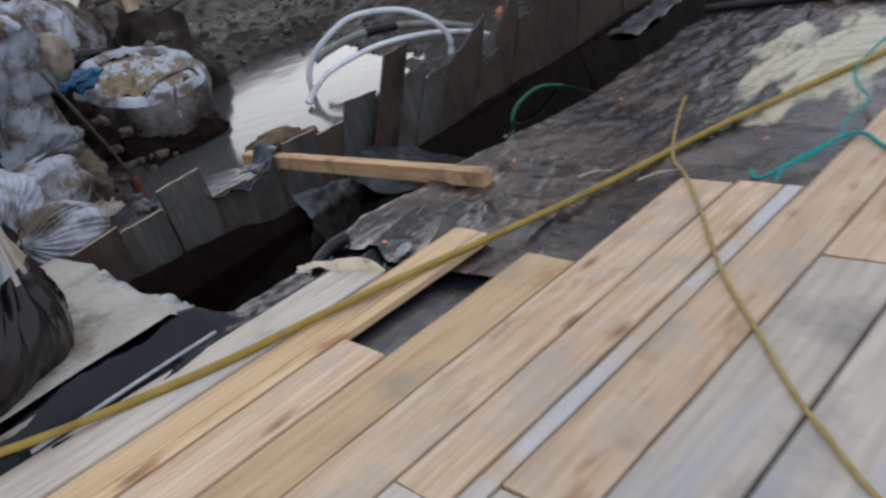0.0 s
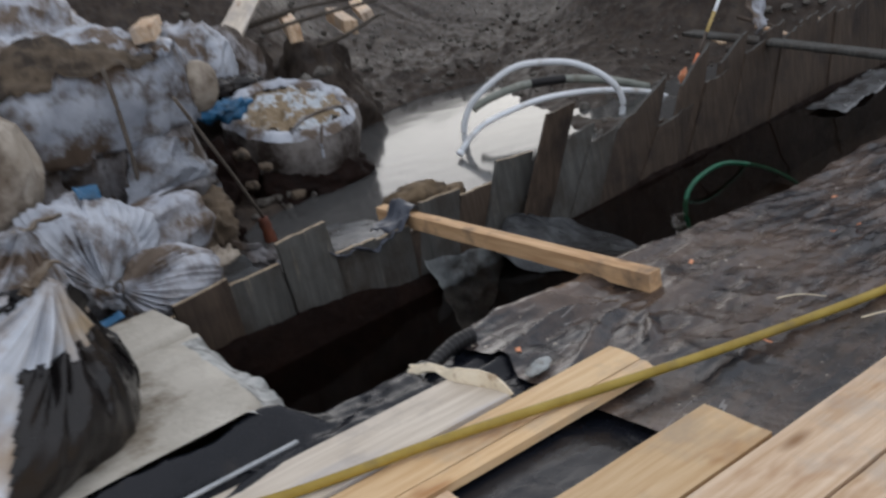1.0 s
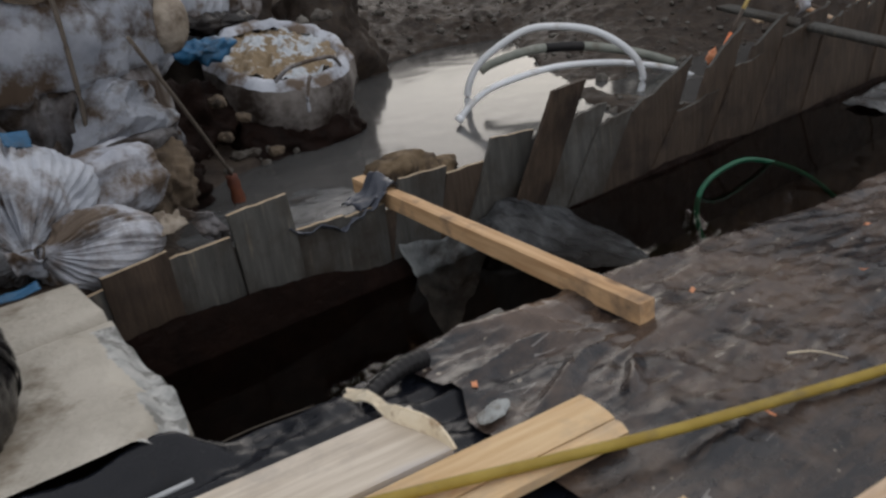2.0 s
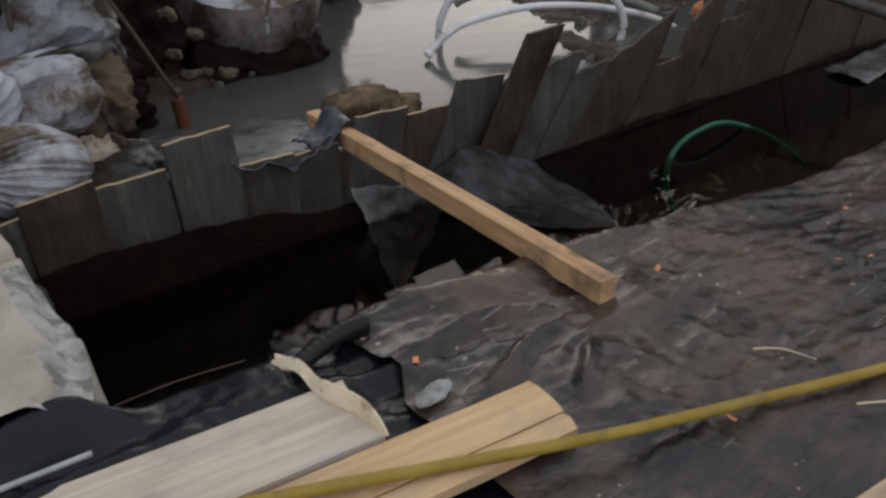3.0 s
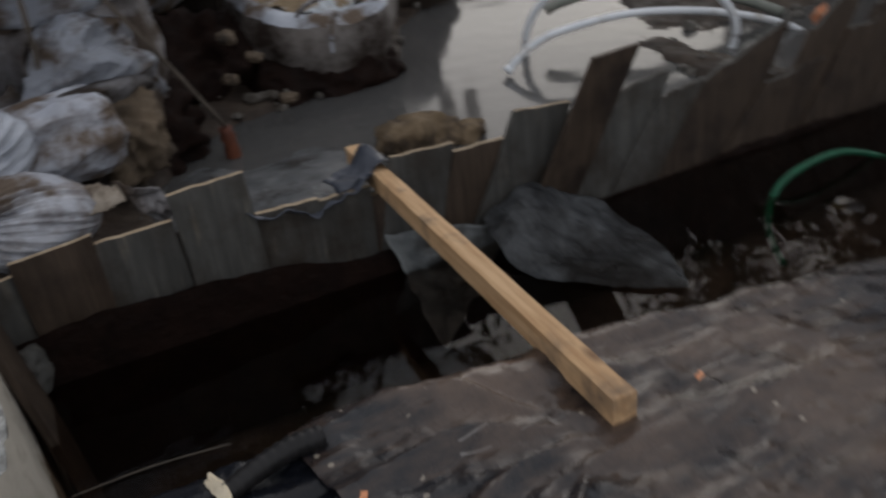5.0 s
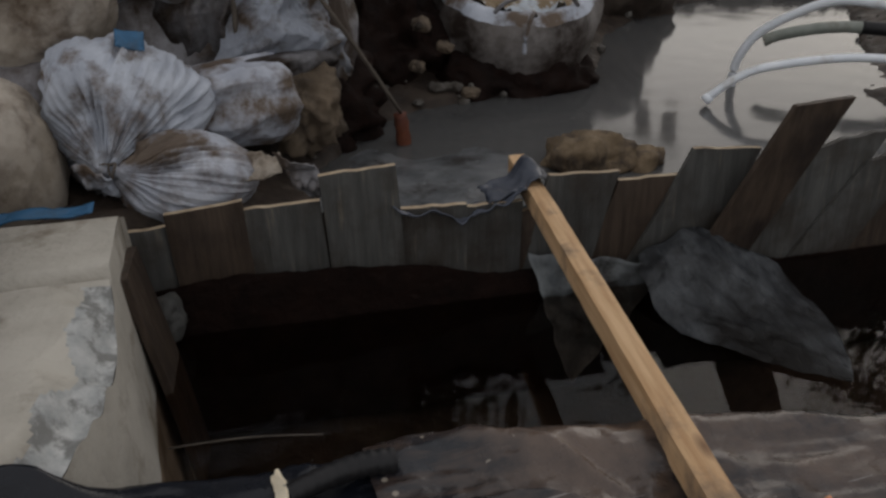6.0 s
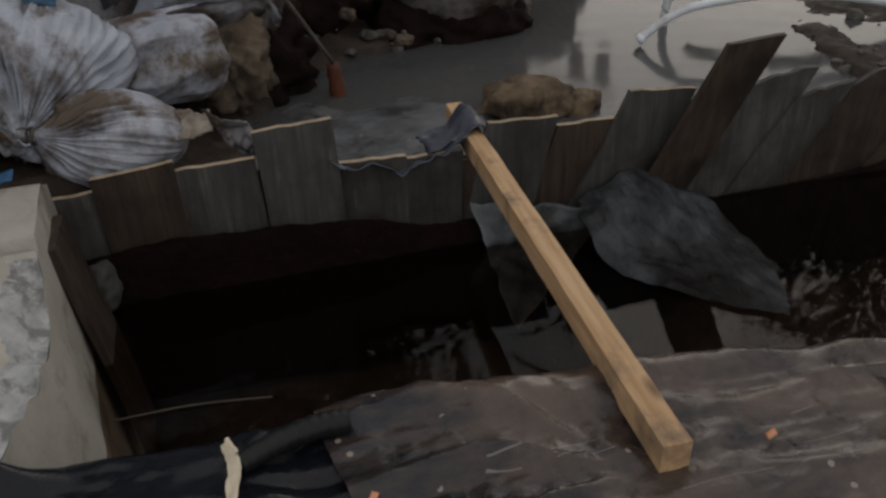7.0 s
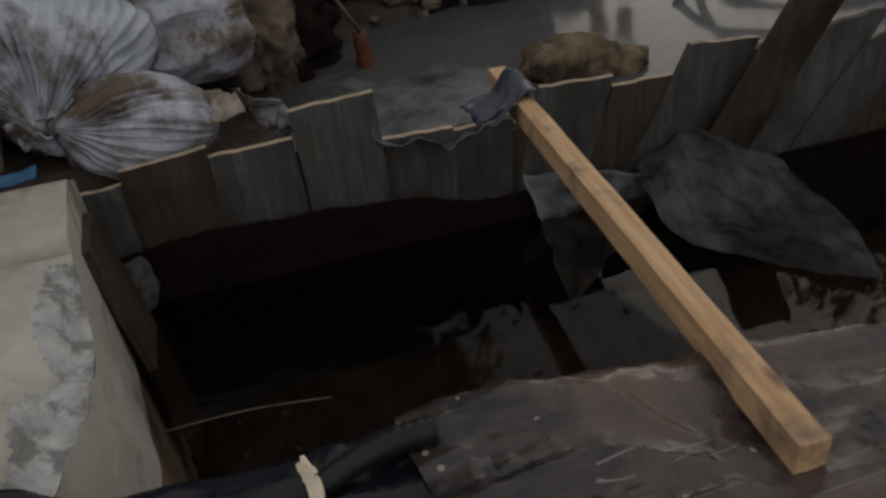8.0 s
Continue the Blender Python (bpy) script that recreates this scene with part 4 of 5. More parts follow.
part("band", rod_mesh([(2.34, 2.895, 0.18), (2.47, 2.84, 0.17), (2.60, 2.785, 0.152)], 0.036, 12, 5), M_BLACK, gp, "black rubber band")
solo("pipe_fitting", rod_mesh([(3.10, 2.16, -0.2), (3.17, 2.20, -0.16), (3.25, 2.2, -0.19)], 0.03, 10, 4), M_PIPE, "small white plastic pipe fitting on the mud", "pipe fitting")
solo("green_hose", rod_mesh([(1.68, 1.02, -0.66), (1.59, 1.03, -0.50), (1.58, 1.04, -0.38), (1.64, 1.05, -0.29), (1.80, 1.06, -0.245), (2.05, 1.07, -0.255), (2.36, 1.05, -0.37), (2.62, 1.02, -0.52), (2.85, 1.0, -0.7)], 0.014, 10, 8), M_GREEN, "green rubber hose looping out of the trench water", "hose")

# ---- marker stick and debris behind the far boards ----
stick = thing("striped_marker_stick", "thin marker stick painted orange, yellow and white, leaning behind the boards", "stick")
A, B = Vector((2.40, 1.56, 0.10)), Vector((3.35, 1.85, 0.58))
for a, b, mt, lab in ((0.0, 0.12, M_PIPE, "white"), (0.12, 0.34, M_ORANGE, "orange"), (0.34, 0.56, M_BOARD_BROWN, "dark"), (0.56, 0.78, M_CORD, "ochre"), (0.78, 1.0, M_PIPE, "white")):
    part("segment", rod_mesh([A.lerp(B, a), A.lerp(B, b)], 0.013, 8, 2), mt, stick, lab + " painted length")
solo("crumpled_leaf", cloth((2.36, 1.54, 0.10), (0.09, 0.02, 0.03), (0.0, 0.04, 0.1), 8, 8, 2, 0.04, 18.0), M_LEAF, "crumpled brown-orange scrap caught on a board", "scrap")
a, b = Vector((3.55, 2.30, 0.30)), Vector((2.75, -0.30, 0.10))
d_ = b - a
solo("cross_plank", timber(d_.length, 0.11, 0.04, 71, 0.01, 0.004, 20), M_BOARD, "long grey plank bridging the far part of the trench", "plank",
     Matrix.Translation((a + b) / 2) @ d_.to_track_quat("X", "Z").to_matrix().to_4x4())
bm = cloth((3.4, 1.02, -0.31), (1.2, 0.1, 0.0), (0.05, 0.30, 0.0), 26, 12, 9, 0.03, 5.0)
solo("film_scrap", bm, M_WETFILM, "pale crumpled plastic film floating in the trench", "plastic sheet")
solo("concrete_lump", lump((0.16, 0.12, 0.10), 6, 0.04, 7, 3, 0.75), M_CONCRETE, "broken lump of concrete beyond the sheet's end", "concrete lump", pose(2.85, -0.18, 0.04, 0, 0, 20), smooth=False)
bm = cloth((3.55, 1.75, 0.22), (0.35, 0.1, 0.05), (0.05, 0.1, 0.32), 14, 14, 12, 0.08, 6.0)
solo("film_scrap", bm, M_SACK, "scrap of white plastic film behind the boards", "plastic sheet")
for k in range(7):
    x, y = 3.4 + 0.22 * k, 1.75 + 0.25 * (k % 3)
    solo("wood_offcut", timber(0.35 + 0.05 * (k % 3), 0.05, 0.025, 300 + k, 0.008), M_BOARD_BROWN if k % 2 else M_PLANK, "short wood offcut lying behind the far boards", "wood offcut", pose(x, y, 0.1 + 0.04 * (k % 3), 0, 8 - 5 * k, 20 + 13 * k), group="wood offcuts")

# ---- round bulk bag by the pond ----
# mud plus the shade below the rim, both painted into the body colour
M_BAGMUD_SHADED = surface("muddy_shaded_woven_plastic", (0.16, 0.14, 0.125), (0.30, 0.28, 0.27), 4.0, (1, 1, 1), (0.03, 0.02, 0.015), 3.4, (0.38, 0.58), (0.5, 0.7), 0.6, 24)


def round_bag():
    ob = thing("bulk_bag", "round white bulk bag slumped by the pond, full of soil", "bulk bag", (0.56, 3.42, 0.27))
    bm, rings, n = bmesh.new(), [], 64
    prof = [(0.30, -0.40), (0.38, -0.24), (0.435, -0.08), (0.465, 0.05), (0.45, 0.15), (0.42, 0.20), (0.385, 0.215), (0.35, 0.195), (0.33, 0.16)]
    for k, (r, z) in enumerate(prof):
        ring = []
        for i in range(n):
            a = math.tau * i / n
            tilt = 0.15 * math.sin(a)
            w = 0.022 * noise.noise(Vector((math.cos(a) * 3, math.sin(a) * 3, z * 4))) + 0.012 * math.sin(13 * a + 5 * z) * (k > 3) + 0.02 * noise.noise(Vector((math.cos(a) * 8, math.sin(a) * 8, z * 7 + 3)))
            zz = z + tilt * min(1, max(0, (z + 0.34) / 0.5)) + (0.02 * noise.noise(Vector((math.cos(a) * 6, math.sin(a) * 6, 5))) if k > 3 else 0)
            ring.append(bm.verts.new(((r + w) * math.cos(a) * 1.02, (r + w) * math.sin(a) * 0.92, zz)))
        rings.append(ring)
    for a, b in zip(rings[:5], rings[1:5]):
        for i in range(n):
            bm.faces.new((a[i], a[(i + 1) % n], b[(i + 1) % n], b[i]))
    rim, edge_rings = bmesh.new(), []
    for ring in rings[4:]:
        edge_rings.append([rim.verts.new(v.co * 1.004) for v in ring])
    for a, b in zip(edge_rings, edge_rings[1:]):
        for i in range(n):
            rim.faces.new((a[i], a[(i + 1) % n], b[(i + 1) % n], b[i]))
    for v in [v for ring in rings[5:] for v in ring]:
        bm.verts.remove(v)
    part("bag_body", bm, M_BAGMUD_SHADED, ob)
    part("rim", rim, M_CLOTH, ob, "folded white rim")
    bm = bmesh.new()
    bmesh.ops.create_grid(bm, x_segments=70, y_segments=70, size=0.37)
    for v in bm.verts:
        q = math.hypot(v.co.x, v.co.y)
        m = max(abs(v.co.x), abs(v.co.y))
        if q > 0:
            v.co *= m / q
        v.co.y *= 0.92
        v.co.z = 0.185 + 0.36 * v.co.y + 0.045 * fractal(v.co + Vector((4, 2, 1)), 9) - 0.03 * abs(noise.noise(v.co * 16)) + 0.03 * (1 - (m / 0.36) ** 2)
    part("soil_fill", bm, M_BAGTOP, ob, "tan crusted soil under torn white film")
    part("strap", rod_mesh([(-0.02, -0.42, 0.06), (-0.05, -0.47, 0.08), (-0.085, -0.475, -0.02), (-0.09, -0.47, -0.115)], 0.011, 8, 5), M_SACK, ob, "white hanging strap end")
    part("strap", rod_mesh([(-0.22, -0.37, 0.08), (-0.16, -0.44, 0.15), (0.0, -0.45, 0.17), (0.14, -0.43, 0.16), (0.22, -0.37, 0.09)], 0.012, 8, 6), M_SACK_MUD, ob, "lifting strap loop")


round_bag()
solo("blue_film", lump((0.16, 0.10, 0.07), 21, 0.06, 9, 4, crease=0.03), M_BLUE, "crumpled blue plastic film on the bank", "plastic film", pose(0.04, 3.28, 0.58, 0, 0, -15))
solo("black_film", lump((0.34, 0.16, 0.08), 22, 0.08, 7, 4, crease=0.04), M_BLACKBAG, "crumpled black plastic film on the bank", "plastic film", pose(0.28, 3.95, 0.66, 0, 0, -10))
for k, (x, y, z, r) in enumerate(((1.13, 3.85, 0.58, 0.075), (1.0, 3.9, 0.56, 0.05), (0.06, 2.95, 0.22, 0.05), (-0.1, 2.85, 0.16, 0.045), (0.15, 2.8, 0.02, 0.05), (0.7, 4.05, 0.55, 0.09), (-0.05, 3.0, 0.32, 0.06))):
    solo("stone", lump((r, r * 0.8, r * 0.6), 70 + k, 0.3 * r, 1.2 / r, 3), M_STONE if k < 2 else M_SPOIL, "grey-brown stone on the muddy bank", "stone", pose(x, y, z, 0, 0, 40 * k), group="bank stones", smooth=False)
# three red mud heaps, near black: shade among the bags is in the colour
solo("soil_heap", lump((0.46, 0.30, 0.42), 77, 0.14, 4.5, 5, crease=0.06), M_LEDGE, "heap of reddish muddy soil, darkened for the shade between the sacks", "heap", pose(-0.14, 3.46, 0.03))
solo("soil_heap", lump((0.62, 0.42, 0.40), 78, 0.14, 4.0, 5, crease=0.06), M_LEDGE, "heap of reddish muddy soil, darkened for the shade under the bags", "heap", pose(-0.86, 2.80, -0.02))
solo("soil_heap", lump((0.50, 0.24, 0.27), 84, 0.05, 5.0, 5, crease=0.04), M_LEDGE, "wet red-brown soil heaped against the round bag, darkened for shade", "heap", pose(0.50, 3.24, -0.10))
solo("soil_heap", lump((0.52, 0.5, 1.35), 80, 0.2, 2.5, 5, crease=0.08), M_SOIL, "steep heap of dark dug soil behind the bags", "heap", pose(-0.50, 4.95, -0.05))
solo("soil_heap", lump((0.85, 0.7, 1.0), 79, 0.18, 2.5, 5, crease=0.08), M_SOIL, "tall heap of dark dug soil behind the round bag", "heap", pose(0.72, 5.15, -0.05))

# ---- sacks and bags on the left bank ----
def ridge(x):
    """A wave with sharp crests and round valleys, from -0.64 to 0.36."""
    return 0.36 - abs(math.sin(x))


def crumple(p, seed, along=(0.0, 0.0, 1.0)):
    """Height of pulled cloth: long folds along one way, short sharp creases across them."""
    d = Vector(along).normalized()
    q = p + Vector((seed, seed * 0.37, 0))
    flat = q - d * q.dot(d) * 0.78
    warp = flat + Vector((noise.noise(q * 3), noise.noise(q * 3 + Vector((5, 0, 0))), noise.noise(q * 3 + Vector((0, 5, 0))))) * 0.05
    big = 0.30 - abs(noise.noise(warp * 7.0))
    mid = 0.28 - abs(noise.noise(warp * 16.0 + Vector((3, 3, 3))))
    fine = 0.25 - abs(noise.noise(q * 34.0))
    return big + 0.42 * mid + 0.10 * fine


def pleated_bag(neck, centre, radii, seed, pleats=22, amp=0.05, slump=0.05, reach=1.3, spread_=0.55, keep=None, lift=0.0):
    """A tied sack: folds run from the neck out over its belly. keep(direction): which part of the skin to make."""
    n, c, R = Vector(neck), Vector(centre), Vector(radii)
    axis = (n - c).normalized()
    u = axis.orthogonal().normalized()
    w = axis.cross(u)
    around, along = 260, 90
    bm, rings = bmesh.new(), []
    for k in range(along + 1):
        th = math.pi * (0.012 + 0.976 * k / along)
        ring = []
        for i in range(around):
            a = math.tau * i / around
            d = axis * math.cos(th) + (u * math.cos(a) + w * math.sin(a)) * math.sin(th)
            skin = c + Vector((d.x * R.x, d.y * R.y, d.z * R.z))
            f = min(1.0, th / spread_)
            f = f * f * (3 - 2 * f)
            p = n.lerp(skin, f)
            if th < spread_:
                p += (u * math.cos(a) + w * math.sin(a)) * 0.018 * (1 - f)
            g = Vector((math.cos(a) * 2.2, math.sin(a) * 2.2, seed))
            wave = ridge(pleats * 0.5 * a + 2.4 * noise.noise(g + Vector((0, 0, th * 0.8)))) + 0.5 * ridge(pleats * 1.13 * a + 3.0 * noise.noise(g * 1.7 + Vector((4, 0, th))))
            deep = 0.18 + 1.7 * max(0.0, 0.15 + noise.noise(g * 1.5 + Vector((9, 0, th * 1.3))))
            fade = min(1.0, th / 0.25) * math.exp(-(th / reach) ** 2)
            h = amp * wave * deep * fade
            h += slump * (noise.noise(skin * 5.0 + Vector((seed, 0, 0))) + 0.35 * crumple(skin, seed, axis) * 0.8)
            h += 0.012 * crumple(skin * 2.0, seed + 3, axis)
            p += d * (h + lift)
            ring.append(bm.verts.new(p))
        rings.append(ring)
    for k in range(along):
        for i in range(around):
            j = (i + 1) % around
            if keep is None or keep(rings[k][i].co):
                bm.faces.new((rings[k][i], rings[k + 1][i], rings[k + 1][j], rings[k][j]))
    if keep is None:
        bm.faces.new(rings[0]); bm.faces.new(rings[-1][::-1])
    else:
        bmesh.ops.delete(bm, geom=[v for v in bm.verts if not v.link_faces], context="VERTS")
        bmesh.ops.solidify(bm, geom=bm.faces[:], thickness=0.003)
    return bm


def filled_bag(radii, seed, along, fold=0.03, slump=0.06, square=0.7):
    """A slack bag full of soil, its skin pulled into folds along one way."""
    bm = bmesh.new()
    bmesh.ops.create_icosphere(bm, subdivisions=6, radius=1.0)
    R = Vector(radii)
    for v in bm.verts:
        d = v.co.normalized()
        e = Vector([math.copysign(abs(x) ** square, x) for x in d])
        p = Vector((e.x * R.x, e.y * R.y, e.z * R.z))
        v.co = p + d * (slump * noise.noise(p * 3.5 + Vector((seed, 1, 0))) + fold * 2.2 * crumple(p, seed, along))
    return bm


def draped(name, tl, tr, bl, br, seed, bulge, amp, along, material, label):
    """A hanging cloth between four corners, bulging out, pulled into folds, with uneven torn edges."""
    tl, tr, bl, br = (Vector(p) for p in (tl, tr, bl, br))
    out = (bl - tl).cross(tr - tl).normalized()
    if out.y > 0:
        out = -out
    nu, nv, bm, rows = 110, 80, bmesh.new(), []
    for i in range(nu + 1):
        row = []
        for j in range(nv + 1):
            s, t = i / nu, j / nv
            p = tl.lerp(tr, s).lerp(bl.lerp(br, s), t)
            h = amp * 2.4 * crumple(p, seed, along) + 0.05 * noise.noise(p * 3.0 + Vector((seed, 0, 0)))
            edge_ = 0.05 * noise.noise(Vector((s * 3, seed, 0))) + 0.02 * noise.noise(Vector((s * 11, seed, 4)))
            p += out * (bulge * math.sin(math.pi * s) ** 0.6 * math.sin(math.pi * min(1, t + 0.12)) + h)
            p -= out * (tr - tl).length * (0.26 * abs(2 * s - 1) ** 3 + 0.20 * (1 - t) ** 4 + 0.10 * t ** 5)
            p += Vector((0, 0, edge_ * (2 * t - 0.6))) + (tr - tl) * 0.06 * noise.noise(Vector((seed, t * 4, 1))) * (2 * s - 1)
            row.append(bm.verts.new(p))
        rows.append(row)
    for a, b in zip(rows, rows[1:]):
        for j in range(nv):
            bm.faces.new((a[j], b[j], b[j + 1], a[j + 1]))
    bmesh.ops.solidify(bm, geom=bm.faces[:], thickness=0.004)
    return solo(name, bm, material, label, "cloth", group="draped cloths")


def bulk_bag():
    ob = thing("bulk_bag", "large dirty white woven bulk bag heaped with soil, rim crumpled", "bulk bag", (-1.0, 2.78, 0.50), (0, -3, 10))
    bm = filled_bag((0.58, 0.42, 0.46), 41, (0, 0, 1), 0.03, 0.05, 0.62)
    for v in bm.verts:
        if v.co.z > 0.36:
            v.co.z = 0.36 + 0.25 * (v.co.z - 0.36)
    part("bag_body", bm, M_SACK_MUD, ob)
    n, bm, rings = 220, bmesh.new(), []
    for k in range(14):
        ring = []
        for i in range(n):
            a = math.tau * i / n
            c, s = math.copysign(abs(math.cos(a)) ** 0.62, math.cos(a)), math.copysign(abs(math.sin(a)) ** 0.62, math.sin(a))
            t = k / 13
            q = Vector((c * 0.6, s * 0.46, 0.1 + 0.4 * t))
            f = 0.09 * crumple(q, 7.0, (0, 0, 1)) + 0.03 * math.sin(t * math.pi)
            ring.append(bm.verts.new(((0.60 + f) * c, (0.45 + f) * s, 0.14 + 0.36 * t + (0.10 * noise.noise(Vector((c * 3, s * 3, 2))) + 0.04 * noise.noise(Vector((c * 11, s * 11, 2)))) * t - 0.05 * (1 - t) * noise.noise(Vector((c * 5, s * 5, 8))))))
        rings.append(ring)
    for a, b in zip(rings, rings[1:]):
        for i in range(n):
            bm.faces.new((a[i], a[(i + 1) % n], b[(i + 1) % n], b[i]))
    bmesh.ops.solidify(bm, geom=bm.faces[:], thickness=0.005)
    part("rim", bm, M_CLOTH, ob, "crumpled bluish white turned-down rim")
    part("soil_fill", lump((0.55, 0.42, 0.30), 44, 0.07, 6, 5), M_SPOIL, ob, "brown dry soil filling", pose(0, 0.02, 0.36))
    part("strap", rod_mesh([(0.06, -0.49, 0.52), (0.04, -0.53, 0.36), (0.02, -0.53, 0.1), (0.0, -0.50, -0.15)], 0.011, 6, 6), M_STICK, ob, "dark lifting strap")


bulk_bag()
draped("cloth_wrap", (-1.42, 2.40, 0.78), (-0.50, 2.44, 0.74), (-1.34, 2.30, 0.34), (-0.66, 2.32, 0.34), 6, 0.08, 0.05, (0.3, 0, 1), M_SACK_MUD, "soiled white plastic cloth hanging in folds below the bag")
draped("cloth_wrap", (-0.84, 2.30, 0.70), (-0.46, 2.44, 0.60), (-0.98, 2.12, 0.36), (-0.40, 2.34, 0.28), 9, 0.09, 0.05, (1, 0.2, 0.35), M_CLOTH, "crumpled white plastic cloth with a muddy folded corner")
draped("cloth_wrap", (-1.04, 2.02, 0.47), (-0.36, 2.34, 0.46), (-1.02, 1.98, 0.38), (-0.52, 2.14, 0.36), 27, 0.02, 0.022, (1, 0.3, 0.1), M_SACK_MUD, "muddy white sack flap folded over the square sack")
solo("rolled_cloth", filled_bag((0.09, 0.10, 0.13), 52, (0, 0, 1), 0.016, 0.03, 0.9), M_BEIGE, "rolled end of pale woven cloth on the bulk bag", "cloth", pose(-0.37, 2.52, 0.82, 10, 12, 0))
solo("bulk_bag", filled_bag((0.50, 0.36, 0.40), 57, (0.3, 0, 1), 0.035, 0.06, 0.75), M_CLOTH, "pale bluish white bulk bag slumped behind the first", "bulk bag", pose(-0.45, 3.75, 0.78, 0, 8, 20))

# tied sacks beside the concrete
def tied_sack(label, material, neck, centre, radii, seed, pleats, amp, slump, reach, spread_):
    ob = thing("tied_sack", label, "sack", group="sacks")
    part("sack_body", pleated_bag(neck, centre, radii, seed, pleats, amp, slump, reach, spread_), material, ob)
    n = Vector(neck)
    d = (n - Vector(centre)).normalized()
    u = d.orthogonal().normalized()
    w = d.cross(u)
    loop = [n + d * 0.004 * math.sin(2 * a) + 0.024 * (u * math.cos(a) + w * math.sin(a)) for a in (math.tau * k / 12 for k in range(14))]
    part("tie", rod_mesh(loop, 0.0045, 6, 3), M_STICK, ob, "thin dark tie string")


tied_sack("plump bluish white woven sack, pleated down to its tied neck", M_CLOTH, (-1.33, 1.64, 0.22), (-1.29, 1.93, 0.30), (0.29, 0.23, 0.28), 3.0, 44, 0.042, 0.065, 2.2, 0.6)
tied_sack("low white woven sack, pleats fanning from its tied neck", M_SACK, (-1.30, 1.57, 0.24), (-1.08, 1.67, 0.145), (0.22, 0.15, 0.165), 8.0, 34, 0.050, 0.035, 1.5, 0.5)
solo("sack_neck", cloth((-1.41, 1.53, 0.27), (0.12, 0.03, -0.05), (0.02, 0.05, -0.10), 18, 16, 6, 0.045, 16.0), M_CLOTH, "loose twisted tail of a tied white woven sack", "sack")
solo("tied_sack", filled_bag((0.20, 0.16, 0.145), 67, (1, 0.15, 0.05), 0.022, 0.03, 0.55), M_SACK, "square-sided grey-white woven sack with level folds", "sack", pose(-0.90, 2.10, 0.285, 0, 0, 14), group="sacks")
solo("soil_heap", lump((0.17, 0.14, 0.20), 69, 0.06, 7.0, 5, crease=0.05), M_SPOIL, "crumbly brown soil spilt beside the square sack", "heap", pose(-0.66, 2.20, 0.18))
solo("tied_sack", filled_bag((0.23, 0.22, 0.27), 65, (0.4, 0, 1), 0.018, 0.03, 0.9), M_BEIGE, "brownish beige sack standing beside the concrete", "sack", pose(-1.72, 1.74, 0.23), group="sacks")
solo("tied_sack", filled_bag((0.33, 0.28, 0.31), 66, (0.3, 0, 1), 0.02, 0.04, 0.85), M_BEIGE, "pale beige sack with brown stains on the pile", "sack", pose(-1.64, 2.24, 0.74), group="sacks")
solo("tied_sack", filled_bag((0.42, 0.30, 0.26), 68, (0.3, 0, 1), 0.02, 0.04, 0.85), M_SACK_MUD, "mud-brown sack under the pile", "sack", pose(-1.62, 2.22, 0.26), group="sacks")
solo("film_strip", cloth((-1.75, 1.40, 0.165), (0.40, 0.02, 0.0), (0.0, 0.05, 0.01), 20, 6, 5, 0.012, 14.0), M_BLUE, "strip of blue film under the sacks", "plastic film")
solo("film_scrap", cloth((-1.27, 1.86, 0.56), (0.09, 0.0, -0.02), (0.0, 0.04, 0.05), 8, 8, 5, 0.02, 14.0), M_BLUE, "scrap of bright blue film on the sacks", "plastic film")
solo("film_chip", cloth((-0.80, 2.36, -0.12), (0.2, 0.02, 0.02), (0.03, 0.06, 0.16), 10, 10, 6, 0.05, 12.0), M_SACK_MUD, "torn pale scrap of woven plastic behind the boards", "scrap")
solo("film_chip", cloth((-0.80, 1.56, 0.24), (0.13, 0.02, -0.03), (0.03, 0.04, -0.16), 22, 22, 16, 0.05, 16.0, lambda s, t: (0.05 * t, 0, -0.03 * s)), M_SACK_MUD, "torn pale scrap of woven plastic standing behind the boards", "scrap")
solo("film_chip", cloth((-0.90, 1.58, 0.15), (0.12, 0.02, 0.0), (0.0, 0.08, 0.06), 16, 14, 18, 0.05, 16.0), M_BEIGE, "crumpled tan scrap beside the sacks", "scrap")
bm = cloth((-0.75, 1.525, -0.0955), (1.45, 0.0, 0.0), (0.10, 1.35, -0.002), 110, 110, 31, 0.0042, 5.0, lambda s, t: (0, 0, -0.03 * max(0.0, (s - 0.62) / 0.38 + 0.25 * noise.noise(Vector((t * 6, s * 5, 2)))) - 0.03 * max(0.0, (t - 0.55) / 0.45 + 0.25 * noise.noise(Vector((s * 7, t * 5, 5))))))
solo("sunken_sheet", bm, M_WETFILM, "grey plastic sheet lying half sunken in the pond shallows", "plastic sheet")
# leaning stick with a rusty foot
st = thing("leaning_stick", "thin grey stick with a rusty red foot leaning on the sacks", "stick")
part("shaft", rod_mesh([(-0.24, 2.50, 0.05), (-0.45, 2.28, 0.42), (-0.70, 2.03, 0.84)], 0.009, 8, 4), M_STICK, st)
part("foot", rod_mesh([(-0.225, 2.50, -0.30), (-0.23, 2.505, -0.1), (-0.245, 2.50, 0.045)], 0.040, 9, 5, 0.75, 0.12, 4), M_RUST, st, "rusty orange-red foot")
